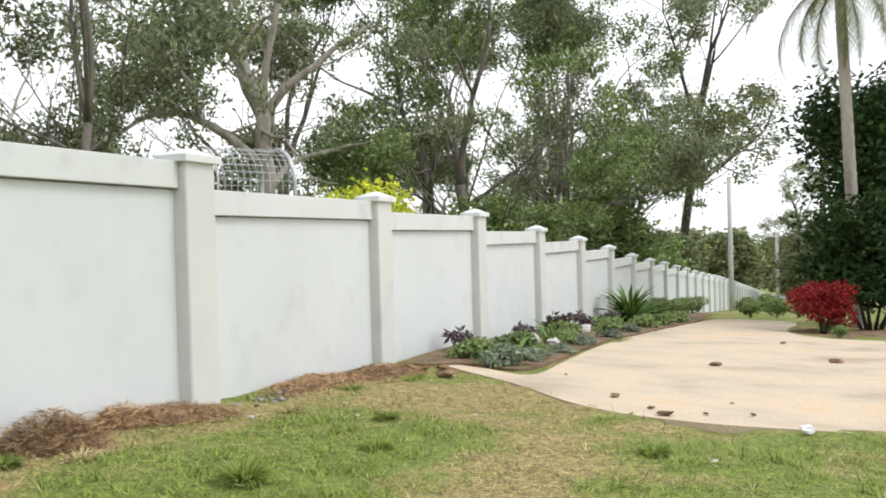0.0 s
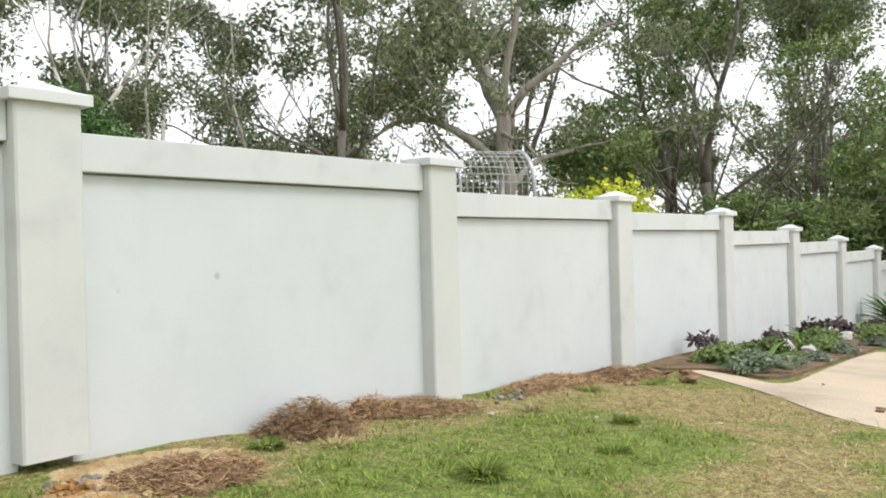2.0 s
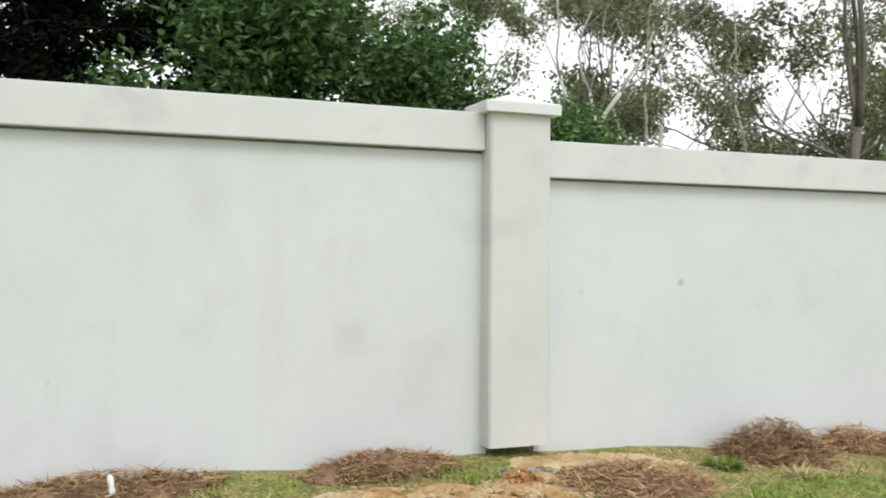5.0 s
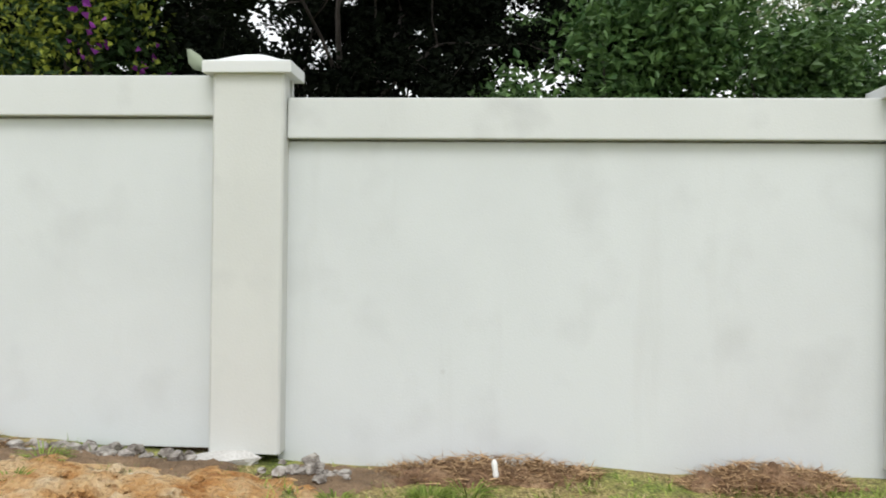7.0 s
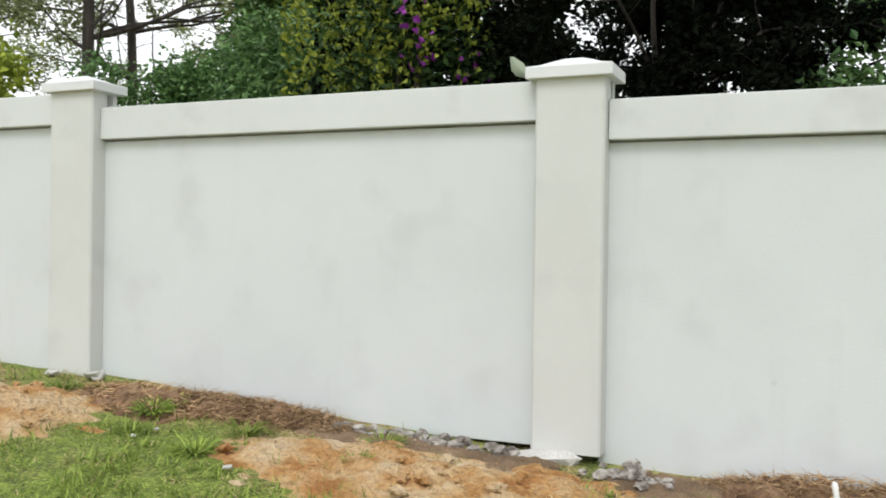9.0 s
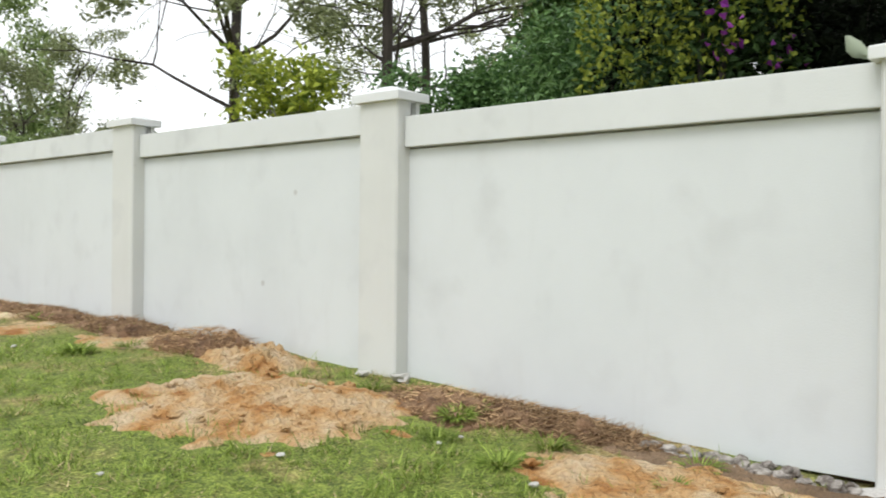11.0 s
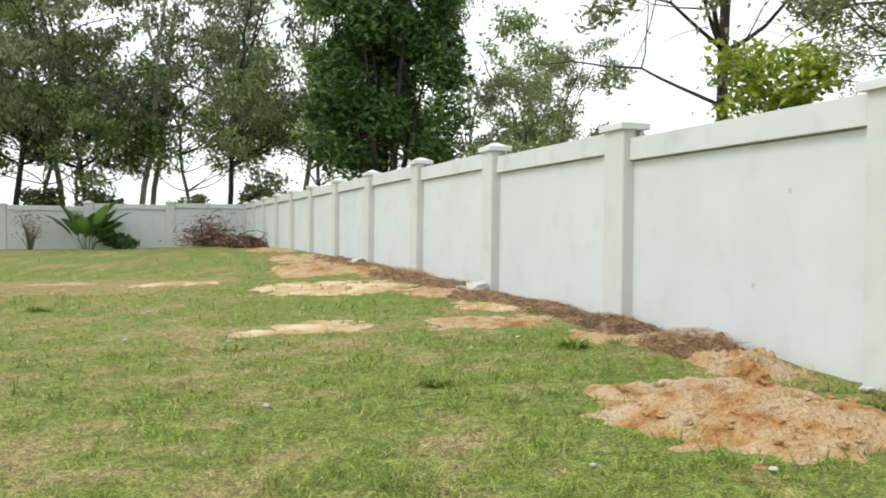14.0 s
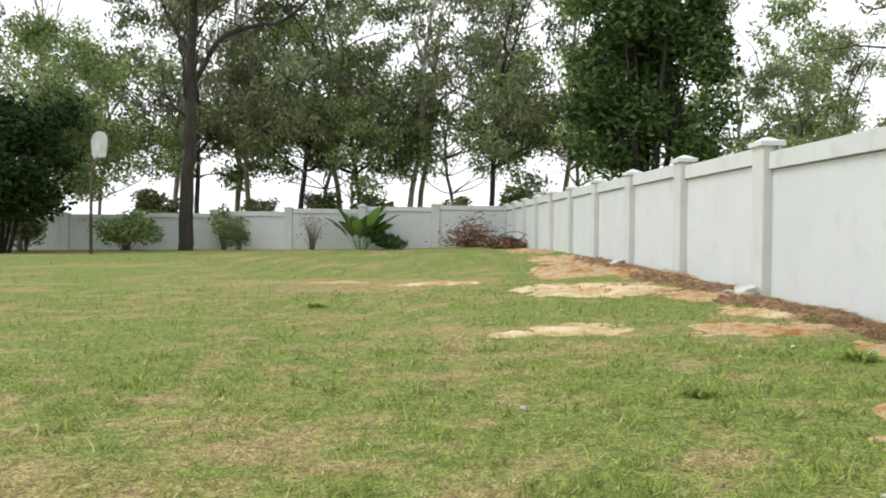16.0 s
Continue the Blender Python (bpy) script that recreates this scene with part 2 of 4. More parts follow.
def leaf_cards(rng, centres, length, width, droop=0.4, spread=1.0):
    """Small folded leaves at the given centres, random in turn; returns verts and faces."""
    n = len(centres)
    az = rng.uniform(0, 2 * np.pi, n)
    el = rng.normal(-droop, 0.55 * spread, n)
    d = np.stack([np.cos(az) * np.cos(el), np.sin(az) * np.cos(el), np.sin(el)], 1)
    r = rng.normal(size=(n, 3))
    s = np.cross(d, r)
    s /= np.linalg.norm(s, axis=1)[:, None] + 1e-9
    up = np.cross(s, d)
    ln = length * rng.uniform(0.65, 1.35, n)[:, None]
    wd = width * rng.uniform(0.65, 1.35, n)[:, None]
    a = centres - d * ln * 0.5
    t = centres + d * ln * 0.5 - up * ln * 0.12
    p = centres + s * wd * 0.5 + up * wd * 0.25 - d * ln * 0.08
    q = centres - s * wd * 0.5 + up * wd * 0.25 - d * ln * 0.08
    verts = np.stack([a, p, t, q], 1).reshape(-1, 3)
    i = np.arange(n)[:, None] * 4
    faces = (i + np.array([[0, 1, 2, 3]]))
    return verts, faces


# ---- the lie of the land ----
BASE = [(-400, 0.0), (-60, 0.95), (-41, 1.0), (-25, 1.05), (-14, 0.92), (-10, 0.81), (-6.6, 0.74), (-3.3, 0.62), (-1.5, 0.497), (0, 0.405), (0.5, 0.375), (3.4, 0.38), (6.6, 0.24), (10, 0.06), (13.4, -0.06),
        (16.8, -0.25), (20.3, -0.48), (23.6, -0.7), (29.6, -1.1), (37, -1.64), (51, -2.76), (71, -4.2), (111, -7.1), (145, -9.6), (220, -13), (700, -14)]
CROSS = [(-700, 0.0), (0, 0.0), (5, 0.2), (20, 0.36), (60, 0.7), (700, 2.0)]


def land(x, y):
    return lerp(y, BASE) - lerp(x, CROSS)


def axis(fine0, fine1, step, far):
    out = list(np.arange(fine0, fine1 + 1e-6, step))
    d, s = step, fine1
    while s < far:
        d *= 1.25
        s += d
        out.append(s)
    d, s = step, fine0
    while s > -far:
        d *= 1.25
        s -= d
        out.insert(0, s)
    return np.array(out)


# worn and bare places on the lawn: x, y, half-widths, amount
WORN = [(1.8, 8.3, 1.2, 1.0, 0.6), (3.0, 5.6, 0.45, 1.2, 0.75), (0.4, 5.0, 0.5, 3.5, 0.25), (3.6, 7.3, 0.5, 0.5, 0.3), (4.6, -13.8, 1.6, 0.9, 0.4), (6.5, -14.5, 1.5, 0.7, 0.35), (0.4, -8, 0.5, 14, 0.3),
        (6, -3, 1.2, 1.2, 0.12), (1.6, -2.2, 0.6, 0.6, -0.2), (1.8, 5.6, 1.0, 1.6, -0.3), (0.9, -6, 0.7, 0.5, -0.3), (3.9, 6.7, 0.6, 0.5, -0.35), (2.0, -9.4, 2, 0.8, -0.25), (1.0, 1.2, 0.8, 0.6, -0.15)]


def paved(x, y):
    """Ground that the driveway slab covers."""
    return 8.2 < y < 19.2 and 3.0 < x < 15 or 10.9 - 0.95 * (x - 0.5) < y < 30.4 and 1.9 < x < 4.1


def rough(x, y):
    if paved(x, y):
        return -0.05
    return noise.noise(Vector((x * 0.9, y * 0.9, 0))) * 0.03 + noise.noise(Vector((x * 3, y * 3, 5))) * 0.018


def dryness(x, y):
    d = 0.365 + 0.2 * noise.noise(Vector((x * 0.35, y * 0.35, 9))) + 0.3 * noise.noise(Vector((x * 1.2, y * 1.2, 3))) + 0.6 * noise.noise(Vector((x * 3.1, y * 3.1, 6)))
    for cx, cy, rx, ry, k in WORN:
        q = ((x - cx) / rx) ** 2 + ((y - cy) / ry) ** 2
        if q < 6:
            d += k * math.exp(-q)
    return min(1.0, max(0.0, d))


def build_ground():
    xs, ys = axis(-0.6, 9, 0.2, 700), axis(-14, 14, 0.2, 700)
    X, Y = np.meshgrid(xs, ys, indexing="ij")
    near = np.exp(-(np.maximum(0, np.hypot(X - 4, Y) - 12) / 15) ** 2)
    B = np.array([[rough(x, y) for y in ys] for x in xs])
    Z = land(X, Y) + B * near
    nx, ny = len(xs), len(ys)
    idx = np.arange(nx * ny).reshape(nx, ny)
    f = np.stack([idx[:-1, :-1], idx[1:, :-1], idx[1:, 1:], idx[:-1, 1:]], -1).reshape(-1, 4)
    ob = mesh_object("ground", np.stack([X, Y, Z], -1).reshape(-1, 3), f, LAWN, None, "patchy mown lawn, green with dry brown areas", True)
    at = ob.data.attributes.new("dryness", "FLOAT", "POINT")
    at.data.foreach_set("value", np.array([[dryness(x, y) for y in ys] for x in xs]).ravel())
    return tagged(ob, "", "lawn", "", "structure")


build_ground()

# ---- the boundary wall ----
PITCH, POST_W, POST_D, FRONT, SLOT = 3.41, 0.37, 0.235, 0.07, 0.13
# underside of the coping, panel by panel; panel k runs from post k to post k + 1
UNDER = [(-13, 2.66), (-12, 2.66), (-9, 2.63), (-7, 2.59), (-6, 2.56), (-5, 2.55), (-4, 2.48), (-3, 2.393), (-2, 2.30), (-1, 2.188), (0, 2.072), (1, 1.938), (2, 1.735), (3, 1.618), (4, 1.393), (5, 1.185),
         (6, 0.94), (7, 0.65), (8, 0.412), (9, 0.2), (10, -0.05), (11, -0.28), (12, -0.53), (14, -1.0), (16, -1.42), (20, -2.45), (28, -4.5), (37, -6.95), (43, -8.3)]
COPING, FIRST, LAST = 0.21, -12, 40


def under(k):
    return float(lerp(k, UNDER))


def wall_panel(name, length, base, low):
    """A rendered panel let into the slots of its posts, under a proud coping with a shadow joint; runs along +y from 0, z from the coping's underside."""
    root = tagged(new(name), "white rendered masonry wall panel with a proud coping band", "wall panel", "panels of the boundary wall")
    part("panel", box(-0.112, -0.055, -0.035, length + 0.035, low, -0.012, 0.003), PAINT, root)
    part("bed_joint", box(-0.106, -0.088, 0.0, length, -0.02, 0.006), FOOTING, root, "recessed dark mortar joint under the coping")
    part("coping", box(-0.16, 0.0, 0.004, length - 0.004, 0, COPING, 0.007), COPING_PAINT, root, "painted coping band")
    return root


def cap_mesh(wx, wy):
    """A square post cap: a slab with eased edges and a low swept pyramid."""
    bm = bmesh.new()
    rings = [(0.99, 0.0), (1, 0.004), (1, 0.056), (0.98, 0.062), (0.72, 0.074), (0.42, 0.1), (0.2, 0.117), (0.06, 0.122)]
    rows = [[bm.verts.new((sx * r * wx / 2, sy * r * wy / 2, z)) for sx, sy in ((-1, -1), (1, -1), (1, 1), (-1, 1))] for r, z in rings]
    for a, b in zip(rows, rows[1:]):
        for j in range(4):
            bm.faces.new((a[j], a[(j + 1) % 4], b[(j + 1) % 4], b[j]))
    bm.faces.new(rows[-1])
    bm.faces.new(rows[0][::-1])
    return bm


def shaft_mesh(height):
    """A post shaft of H section: eased corners, and a slot down each side that takes the panels."""
    h, e, d = POST_W / 2, 0.012, POST_D / 2
    slot0, slot1, deep = d - SLOT + 0.004, d - SLOT - 0.058, h - 0.05
    half = [(d, 0), (d, h - e), (d - e, h), (slot0, h), (slot0, deep), (slot1, deep), (slot1, h), (e - d, h), (-d, h - e), (-d, 0)]
    ring = half + [(x, -y) for x, y in half[-2:0:-1]]
    bm = bmesh.new()
    low = [bm.verts.new((x, y, -height)) for x, y in ring]
    top = [bm.verts.new((x, y, -0.004)) for x, y in ring]
    n = len(ring)
    for a in range(n):
        bm.faces.new((low[a], low[(a + 1) % n], top[(a + 1) % n], top[a]))
    bm.faces.new(top)
    bm.faces.new(low[::-1])
    return bm


POSTS = {}


def wall_post(x, y, low, top, turn=0.0):
    """A square post with a cap; x, y its middle, top the shaft's top."""
    root = tagged(new("wall_post"), "square white rendered wall post with pyramid cap", "wall post", "posts of the boundary wall")
    root.matrix_basis = pose(x, y, top, 0, 0, turn)
    key = round(top - low, 1 if top - low > 1.98 else 2)
    if key not in POSTS:
        POSTS[key] = (part("shaft", shaft_mesh(key), POST_PAINT).data, part("cap", cap_mesh(POST_D + 0.075, POST_W + 0.09), CAP_PAINT).data)
        for o in [o for o in scene.objects if o.data in POSTS[key]]:
            bpy.data.objects.remove(o)
    for nm, me in zip(("shaft", "cap"), POSTS[key]):
        o = new(nm, me)
        o.parent = root
        if nm == "cap":
            tagged(o, "low pyramid cap")
            o.location = (0, 0, -0.006)
    return root


POST_X = FRONT - POST_D / 2
panel_kind = {}
for k in range(FIRST, LAST):
    z = under(k)
    y0, y1 = k * PITCH + POST_W / 2 + 0.01, (k + 1) * PITCH - POST_W / 2 + 0.01
    low = {-1: -1.742, 2: -1.635}.get(k, -2.15)
    if low not in panel_kind:
        panel_kind[low] = wall_panel("wall_panel", y1 - y0, 0, low)
        panel_kind[low].matrix_basis = pose(0, y0, z)
    else:
        copy_thing(panel_kind[low], pose(0, y0, z))
for k in range(FIRST, LAST + 1):
    top = max(under(k - 1), under(k)) + COPING
    yk = k * PITCH + 0.01
    g = float(land(0, yk))
    wall_post(POST_X, yk, {0: 0.452, 1: 0.432}.get(k, g - 0.35), top)

# the end wall, along x at the far side of the lawn
END_Y = FIRST * PITCH
END_TOP = [(0, 2.87), (3.4, 2.84), (6.8, 2.7), (10.1, 2.58), (13.4, 2.42), (20, 2.26), (40, 2.0)]
for i in range(11):
    z = float(lerp(3.41 * i + 1.7, END_TOP)) - COPING
    copy_thing(panel_kind[-2.15], pose(3.41 * i + POST_W / 2 + PITCH - POST_W - 0.12, END_Y + 0.09, z, 0, 0, 90))
    wall_post(3.41 * (i + 1) - 0.11, END_Y + POST_X + 0.09, 0.3, float(lerp(3.41 * i + 1.7, END_TOP)), 90)

# the wall's return at the foot of the slope
for i in range(3):
    copy_thing(panel_kind[-2.15], pose(3.41 * (i + 1), LAST * PITCH + 0.2, under(LAST), 0, 0, 90))

# ---- concrete driveway ----


def outline_slab(name, pts, lift, depth, mat, label, category):
    """A slab that lies on the land inside a smooth outline."""
    n = len(pts)
    ring = []
    for i in range(n):
        p0, p1, p2, p3 = (Vector((*pts[(i + j) % n], 0)) for j in (-1, 0, 1, 2))
        for s in range(6):
            t = s / 6
            ring.append(0.5 * (2 * p1 + (p2 - p0) * t + (2 * p0 - 5 * p1 + 4 * p2 - p3) * t * t + (3 * p1 - p0 - 3 * p2 + p3) * t ** 3))
    bm = bmesh.new()
    top = [bm.verts.new((p.x, p.y, 0)) for p in ring]
    bm.faces.new(top)
    for axis_v, rng in (((1, 0, 0), np.arange(-2, 40, 1.0)), ((0, 1, 0), np.arange(2, 60, 1.0))):
        for s in rng:
            co = Vector(axis_v) * float(s)
            bmesh.ops.bisect_plane(bm, geom=bm.verts[:] + bm.edges[:] + bm.faces[:], plane_co=co, plane_no=axis_v)
    ext = bmesh.ops.extrude_face_region(bm, geom=bm.faces[:])
    new_v = {v for v in ext["geom"] if isinstance(v, bmesh.types.BMVert)}
    for v in bm.verts:
        v.co.z = float(land(v.co.x, v.co.y)) + (lift if v in new_v else lift - depth)
    bmesh.ops.recalc_face_normals(bm, faces=bm.faces[:])
    return tagged(part(name, bm, mat), label, category, "", "structure")


outline_slab("driveway", [(0.5, 10.7), (1.76, 9.5), (2.8, 8.3), (3.75, 7.95), (5.0, 8.1), (8, 8.4), (14, 8.5), (16, 14), (9, 18.6), (6, 19.4), (4.75, 20.3), (4.2, 23), (4.3, 30.5), (2.3, 30.8),
                          (1.9, 26), (1.7, 16), (1.75, 12), (1.75, 10.3), (1.1, 10.55)], 0.014, 0.12, CONCRETE, "pale worn concrete driveway stained with orange clay", "driveway")

# ---- trees ----


def grow(rng, tubes, tips, p, d, length, radius, depth, bend, rise, fork, sides):
    pts, rad = [p.copy()], [radius]
    steps = 4
    for i in range(steps):
        d = (d + Vector(rng.normal(0, bend, 3)) + Vector((0, 0, rise))).normalized()
        p = p + d * (length / steps)
        pts.append(p.copy())
        rad.append(radius * (1 - 0.4 * (i + 1) / steps))
    tubes.add(pts, rad, sides)
    if depth <= 1:
        tips.extend((pts[2], pts[3], pts[4]))
    if depth == 0:
        return
    n = int(rng.integers(2, 4))
    turn = rng.uniform(0, 6.28)
    for j in range(n):
        a = turn + j * 6.28 / n + rng.uniform(-0.5, 0.5)
        side = d.orthogonal().normalized()
        side.rotate(Matrix.Rotation(a, 3, d))
        ang = fork * rng.uniform(0.6, 1.3)
        if j == 0:
            ang *= 0.35
        nd = (d * math.cos(ang) + side * math.sin(ang)).normalized()
        q = pts[4] if j < 2 else pts[3]
        grow(rng, tubes, tips, q, nd, length * rng.uniform(0.62, 0.85), rad[-1] * (0.97 if j == 0 else rng.uniform(0.55, 0.75)), depth - 1, bend, rise, fork, max(3, sides - 2))


def tree(name, seed, bark, leaf, label, height=12, trunk=3.5, radius=0.22, depth=4, bend=0.12, rise=0.06, fork=0.55, leaves=5000, puff=0.7, leaf_len=0.26, leaf_w=0.08, droop=0.5, lean=(0, 0), limbs=0, gather=0.14):
    """A tree: a tapered trunk with forking limbs, and a crown of small leaves about the twigs. Base at the origin."""
    rng = np.random.default_rng(seed)
    root = tagged(new(name), label, "tree")
    tubes, tips = Tubes(8), []
    d = Vector((lean[0], lean[1], 1)).normalized()
    base = Vector((0, 0, -0.3))
    pts, rad = [base], [radius * 1.35]
    p = base.copy()
    for i in range(6):
        d = (d + Vector(rng.normal(0, bend * 0.4, 3)) + Vector((0, 0, 0.03))).normalized()
        p = p + d * (trunk / 6)
        pts.append(p.copy())
        rad.append(radius * (1.1 - 0.35 * i / 6))
    tubes.add(pts, rad, 9)
    first = (height - trunk) * 0.36
    n = 3
    turn = rng.uniform(0, 6.28)
    for j in range(n):
        a = turn + j * 2.1
        ang = fork * (0.15 if j == 0 else rng.uniform(0.5, 1.2))
        nd = Vector((math.cos(a) * math.sin(ang), math.sin(a) * math.sin(ang), math.cos(ang)))
        nd = (nd + d * 0.6).normalized()
        grow(rng, tubes, tips, p, nd, first * rng.uniform(0.8, 1.15), rad[-1] * (0.97 if j == 0 else 0.66), depth - 1, bend, rise, fork, 7)
    for j in range(limbs):
        a = rng.uniform(0, 6.28)
        q = pts[int(rng.integers(3, 6))]
        nd = Vector((math.cos(a), math.sin(a), 0.35)).normalized()
        grow(rng, tubes, tips, q, nd, first * 0.8, radius * 0.4, max(1, depth - 2), bend, rise, fork, 6)
    tubes.build("trunk", bark, root)
    if leaves:
        crown(rng, root, leaf, tips, leaves, puff, leaf_len, leaf_w, droop, gather)
    return root


def crown(rng, root, leaf, tips, leaves, puff, leaf_len, leaf_w, droop, gather):
    """Leaves in compact sprays of uneven size about some of the twigs; gather: how many sprays, or the share of the twigs that bear one."""
    T = np.array([tuple(t) for t in tips])
    T = T[rng.permutation(len(T))[: max(12, int(len(T) * gather) if gather < 1 else gather)]]
    size = rng.uniform(0.4, 1.3, len(T))
    w = size ** 2
    i = rng.choice(len(T), leaves, p=w / w.sum())
    off = rng.normal(size=(leaves, 3))
    off *= (rng.uniform(0, 1, leaves) ** 0.45 / np.linalg.norm(off, axis=1))[:, None]
    tilt = rng.normal(0, 0.35, (len(T), 2))
    off[:, 2] = off[:, 2] * 0.55 + off[:, 0] * tilt[i, 0] + off[:, 1] * tilt[i, 1]
    c = T[i] + off * puff * size[i][:, None]
    stray = rng.random(leaves) < 0.12
    c[stray] += rng.normal(0, puff * 0.5, (int(stray.sum()), 3))
    c[:, 2] -= np.abs(rng.normal(0, droop * 0.2, leaves))
    v, f = leaf_cards(rng, c, leaf_len, leaf_w, droop)
    mesh_object("crown", v, f, leaf, root)


def limbed_tree(name, seed, bark, leaf, label, right, limbs, depth, twig, leaves, puff, leaf_len, leaf_w, droop, gather, fork=0.6, clear=1.5):
    """A tree with named main limbs: each a line of (right, out, up) places with its thickness at both ends; twigs and leaves grow from them."""
    rng = np.random.default_rng(seed)
    root = tagged(new(name), label, "tree")
    tubes, tips = Tubes(8), []
    R = Vector((*right, 0)).normalized()
    O = Vector((-R.y, R.x, 0))
    for line, r0, r1 in limbs:
        raw = [R * a + O * b + Vector((0, 0, c)) for a, b, c in line]
        pts = []
        for i in range(len(raw) - 1):
            p0, p1, p2, p3 = raw[max(i - 1, 0)], raw[i], raw[i + 1], raw[min(i + 2, len(raw) - 1)]
            for k in range(4):
                t = k / 4
                pts.append(0.5 * (2 * p1 + (p2 - p0) * t + (2 * p0 - 5 * p1 + 4 * p2 - p3) * t * t + (3 * p1 - p0 - 3 * p2 + p3) * t ** 3))
        pts.append(raw[-1])
        n = len(pts) - 1
        pts = [p + Vector(rng.normal(0, 0.02, 3)) for p in pts]
        tubes.add(pts, [r0 + (r1 - r0) * k / n for k in range(n + 1)], 9)
        if twig:
            grow(rng, tubes, tips, pts[-1], (pts[-1] - pts[-2]).normalized(), twig, r1, depth, 0.17, 0.05, fork, 6)
            for k in range(max(3, n // 3), n, 2):
                d = Vector((*rng.normal(0, 1, 2), abs(rng.normal(0.5, 0.4)))).normalized()
                if pts[k].z > 0.3 * max(p.z for p in pts):
                    grow(rng, tubes, tips, pts[k], d, twig * rng.uniform(0.6, 1.0), 0.35 * (r0 + (r1 - r0) * k / n), depth - 1, 0.2, 0.05, fork, 5)
    tubes.build("trunk", bark, root)
    tips = [t for t in tips if math.hypot(t.x, t.y) > clear or t.z > clear * 5]
    crown(rng, root, leaf, tips, leaves, puff, leaf_len, leaf_w, droop, gather)
    return root


def shrub(name, seed, leaf, label, size=(1, 1, 1), leaves=900, leaf_len=0.12, leaf_w=0.05, stems=7, bark=None, category="shrub", lumps=9, hollow=0.35, droop=0.1, puff=(0.2, 0.3)):
    """A bush: thin stems and leaves gathered in uneven clumps. Base at the origin."""
    rng = np.random.default_rng(seed)
    root = tagged(new(name), label, category)
    tubes = Tubes(5)
    sx, sy, sz = size
    centres = []
    for i in range(max(lumps, stems)):
        a, r = rng.uniform(0, 6.28), rng.uniform(0.1, 0.75)
        c = Vector((math.cos(a) * r * sx / 2, math.sin(a) * r * sy / 2, sz * rng.uniform(0.25, 0.82)))
        centres.append(c)
        if i < stems:
            tubes.add([(c.x * 0.15, c.y * 0.15, -0.05), (c.x * 0.5, c.y * 0.5, c.z * 0.55), tuple(c)], [0.012 * sz + 0.006, 0.008 * sz + 0.004, 0.004], 5)
    tubes.build("stem_clump", bark or GREY_BARK, root)
    C = np.array([tuple(c) for c in centres])
    pick = C[rng.integers(0, len(C), leaves)]
    off = rng.normal(size=(leaves, 3))
    off /= np.linalg.norm(off, axis=1)[:, None]
    rad = rng.uniform(hollow, 1, leaves)[:, None] ** 0.6
    ball = (sx * sy * sz) ** (1 / 3)
    reach = np.array([sx, sy, sz]) * 0.45 + ball * 0.55
    c = pick + off * rad * reach * rng.uniform(*puff, (leaves, 1)) * np.array([1, 1, 0.8])
    c[:, 2] = np.maximum(c[:, 2], 0.02)
    v, f = leaf_cards(rng, c, leaf_len, leaf_w, droop)
    mesh_object("foliage", v, f, leaf, root)
    return root


def place(ob, x, y, turn=0.0, size=1.0, sink=0.0):
    ob.matrix_basis = Matrix.Translation((x, y, float(land(x, y)) - sink)) @ Matrix.Rotation(radians(turn), 4, "Z") @ Matrix.Scale(size, 4)
    return ob


def again(ob, x, y, turn=0.0, size=1.0, sink=0.0):
    o = copy_thing(ob, pose(0, 0, 0))
    return place(o, x, y, turn, size, sink)


G1 = "tall eucalyptus with pale trunk and open grey-green crown behind the wall"
gum_wide = place(limbed_tree("gum_tree", 3, PALE_BARK, GUM, "spreading grey-barked gum tree with low forked limbs behind the wall", (0.84, 0.54), [
    ([(0.1, 0, -0.3), (0.05, 0, 2.6), (0.0, 0, 4.3), (0.0, 0.1, 5.5)], 0.27, 0.2),
    ([(0.0, 0, 4.0), (-0.75, 0.1, 4.75), (-1.6, 0.2, 5.35), (-2.6, 0.3, 5.55), (-3.3, 0.3, 5.3)], 0.15, 0.06),
    ([(0.0, 0.1, 5.3), (0.55, 0.1, 6.15), (1.2, 0, 6.6), (2.0, 0, 7.3)], 0.15, 0.07),
    ([(0.0, 0.1, 5.4), (-0.35, 0.2, 6.5), (-0.8, 0.4, 7.7), (-0.6, 0.5, 9.2)], 0.15, 0.07),
    ([(0.0, 0.1, 5.4), (0.1, -0.4, 6.6), (0.45, -0.8, 8.2)], 0.13, 0.07),
    ([(-1.6, 0.2, 5.35), (-1.9, 0, 6.3), (-2.6, -0.2, 7.3)], 0.1, 0.05),
    ([(0.1, 0.0, 3.6), (0.9, 0.5, 4.3), (1.9, 0.9, 4.6)], 0.11, 0.05)], 3, 1.7, 17000, 0.72, 0.16, 0.066, 0.6, 85), -8.5, 21.1)
gum_a = place(tree("gum_tree", 11, GREY_BARK, GUM_GREEN, G1, 13, 4.6, 0.2, 5, 0.11, 0.08, 0.55, 13000, 0.8, 0.18, 0.08, 0.5, limbs=7, gather=58), -7.4, 29.5, 0)
gum_b = place(tree("gum_tree", 12, GREY_BARK, GUM, G1, 15, 5.0, 0.12, 5, 0.12, 0.07, 0.55, 15000, 0.85, 0.18, 0.078, 0.6, limbs=8, gather=60), -10.8, 16.8, 0)
gum_c = place(tree("gum_tree", 13, DARK_BARK, OLIVE, "dark-trunked tree with tiered sparse foliage behind the wall", 17, 8.5, 0.2, 4, 0.1, 0.08, 0.75, 8500, 0.9, 0.22, 0.1, 0.4, limbs=12, gather=60), -3.9, 70.4, 0, 1.7)
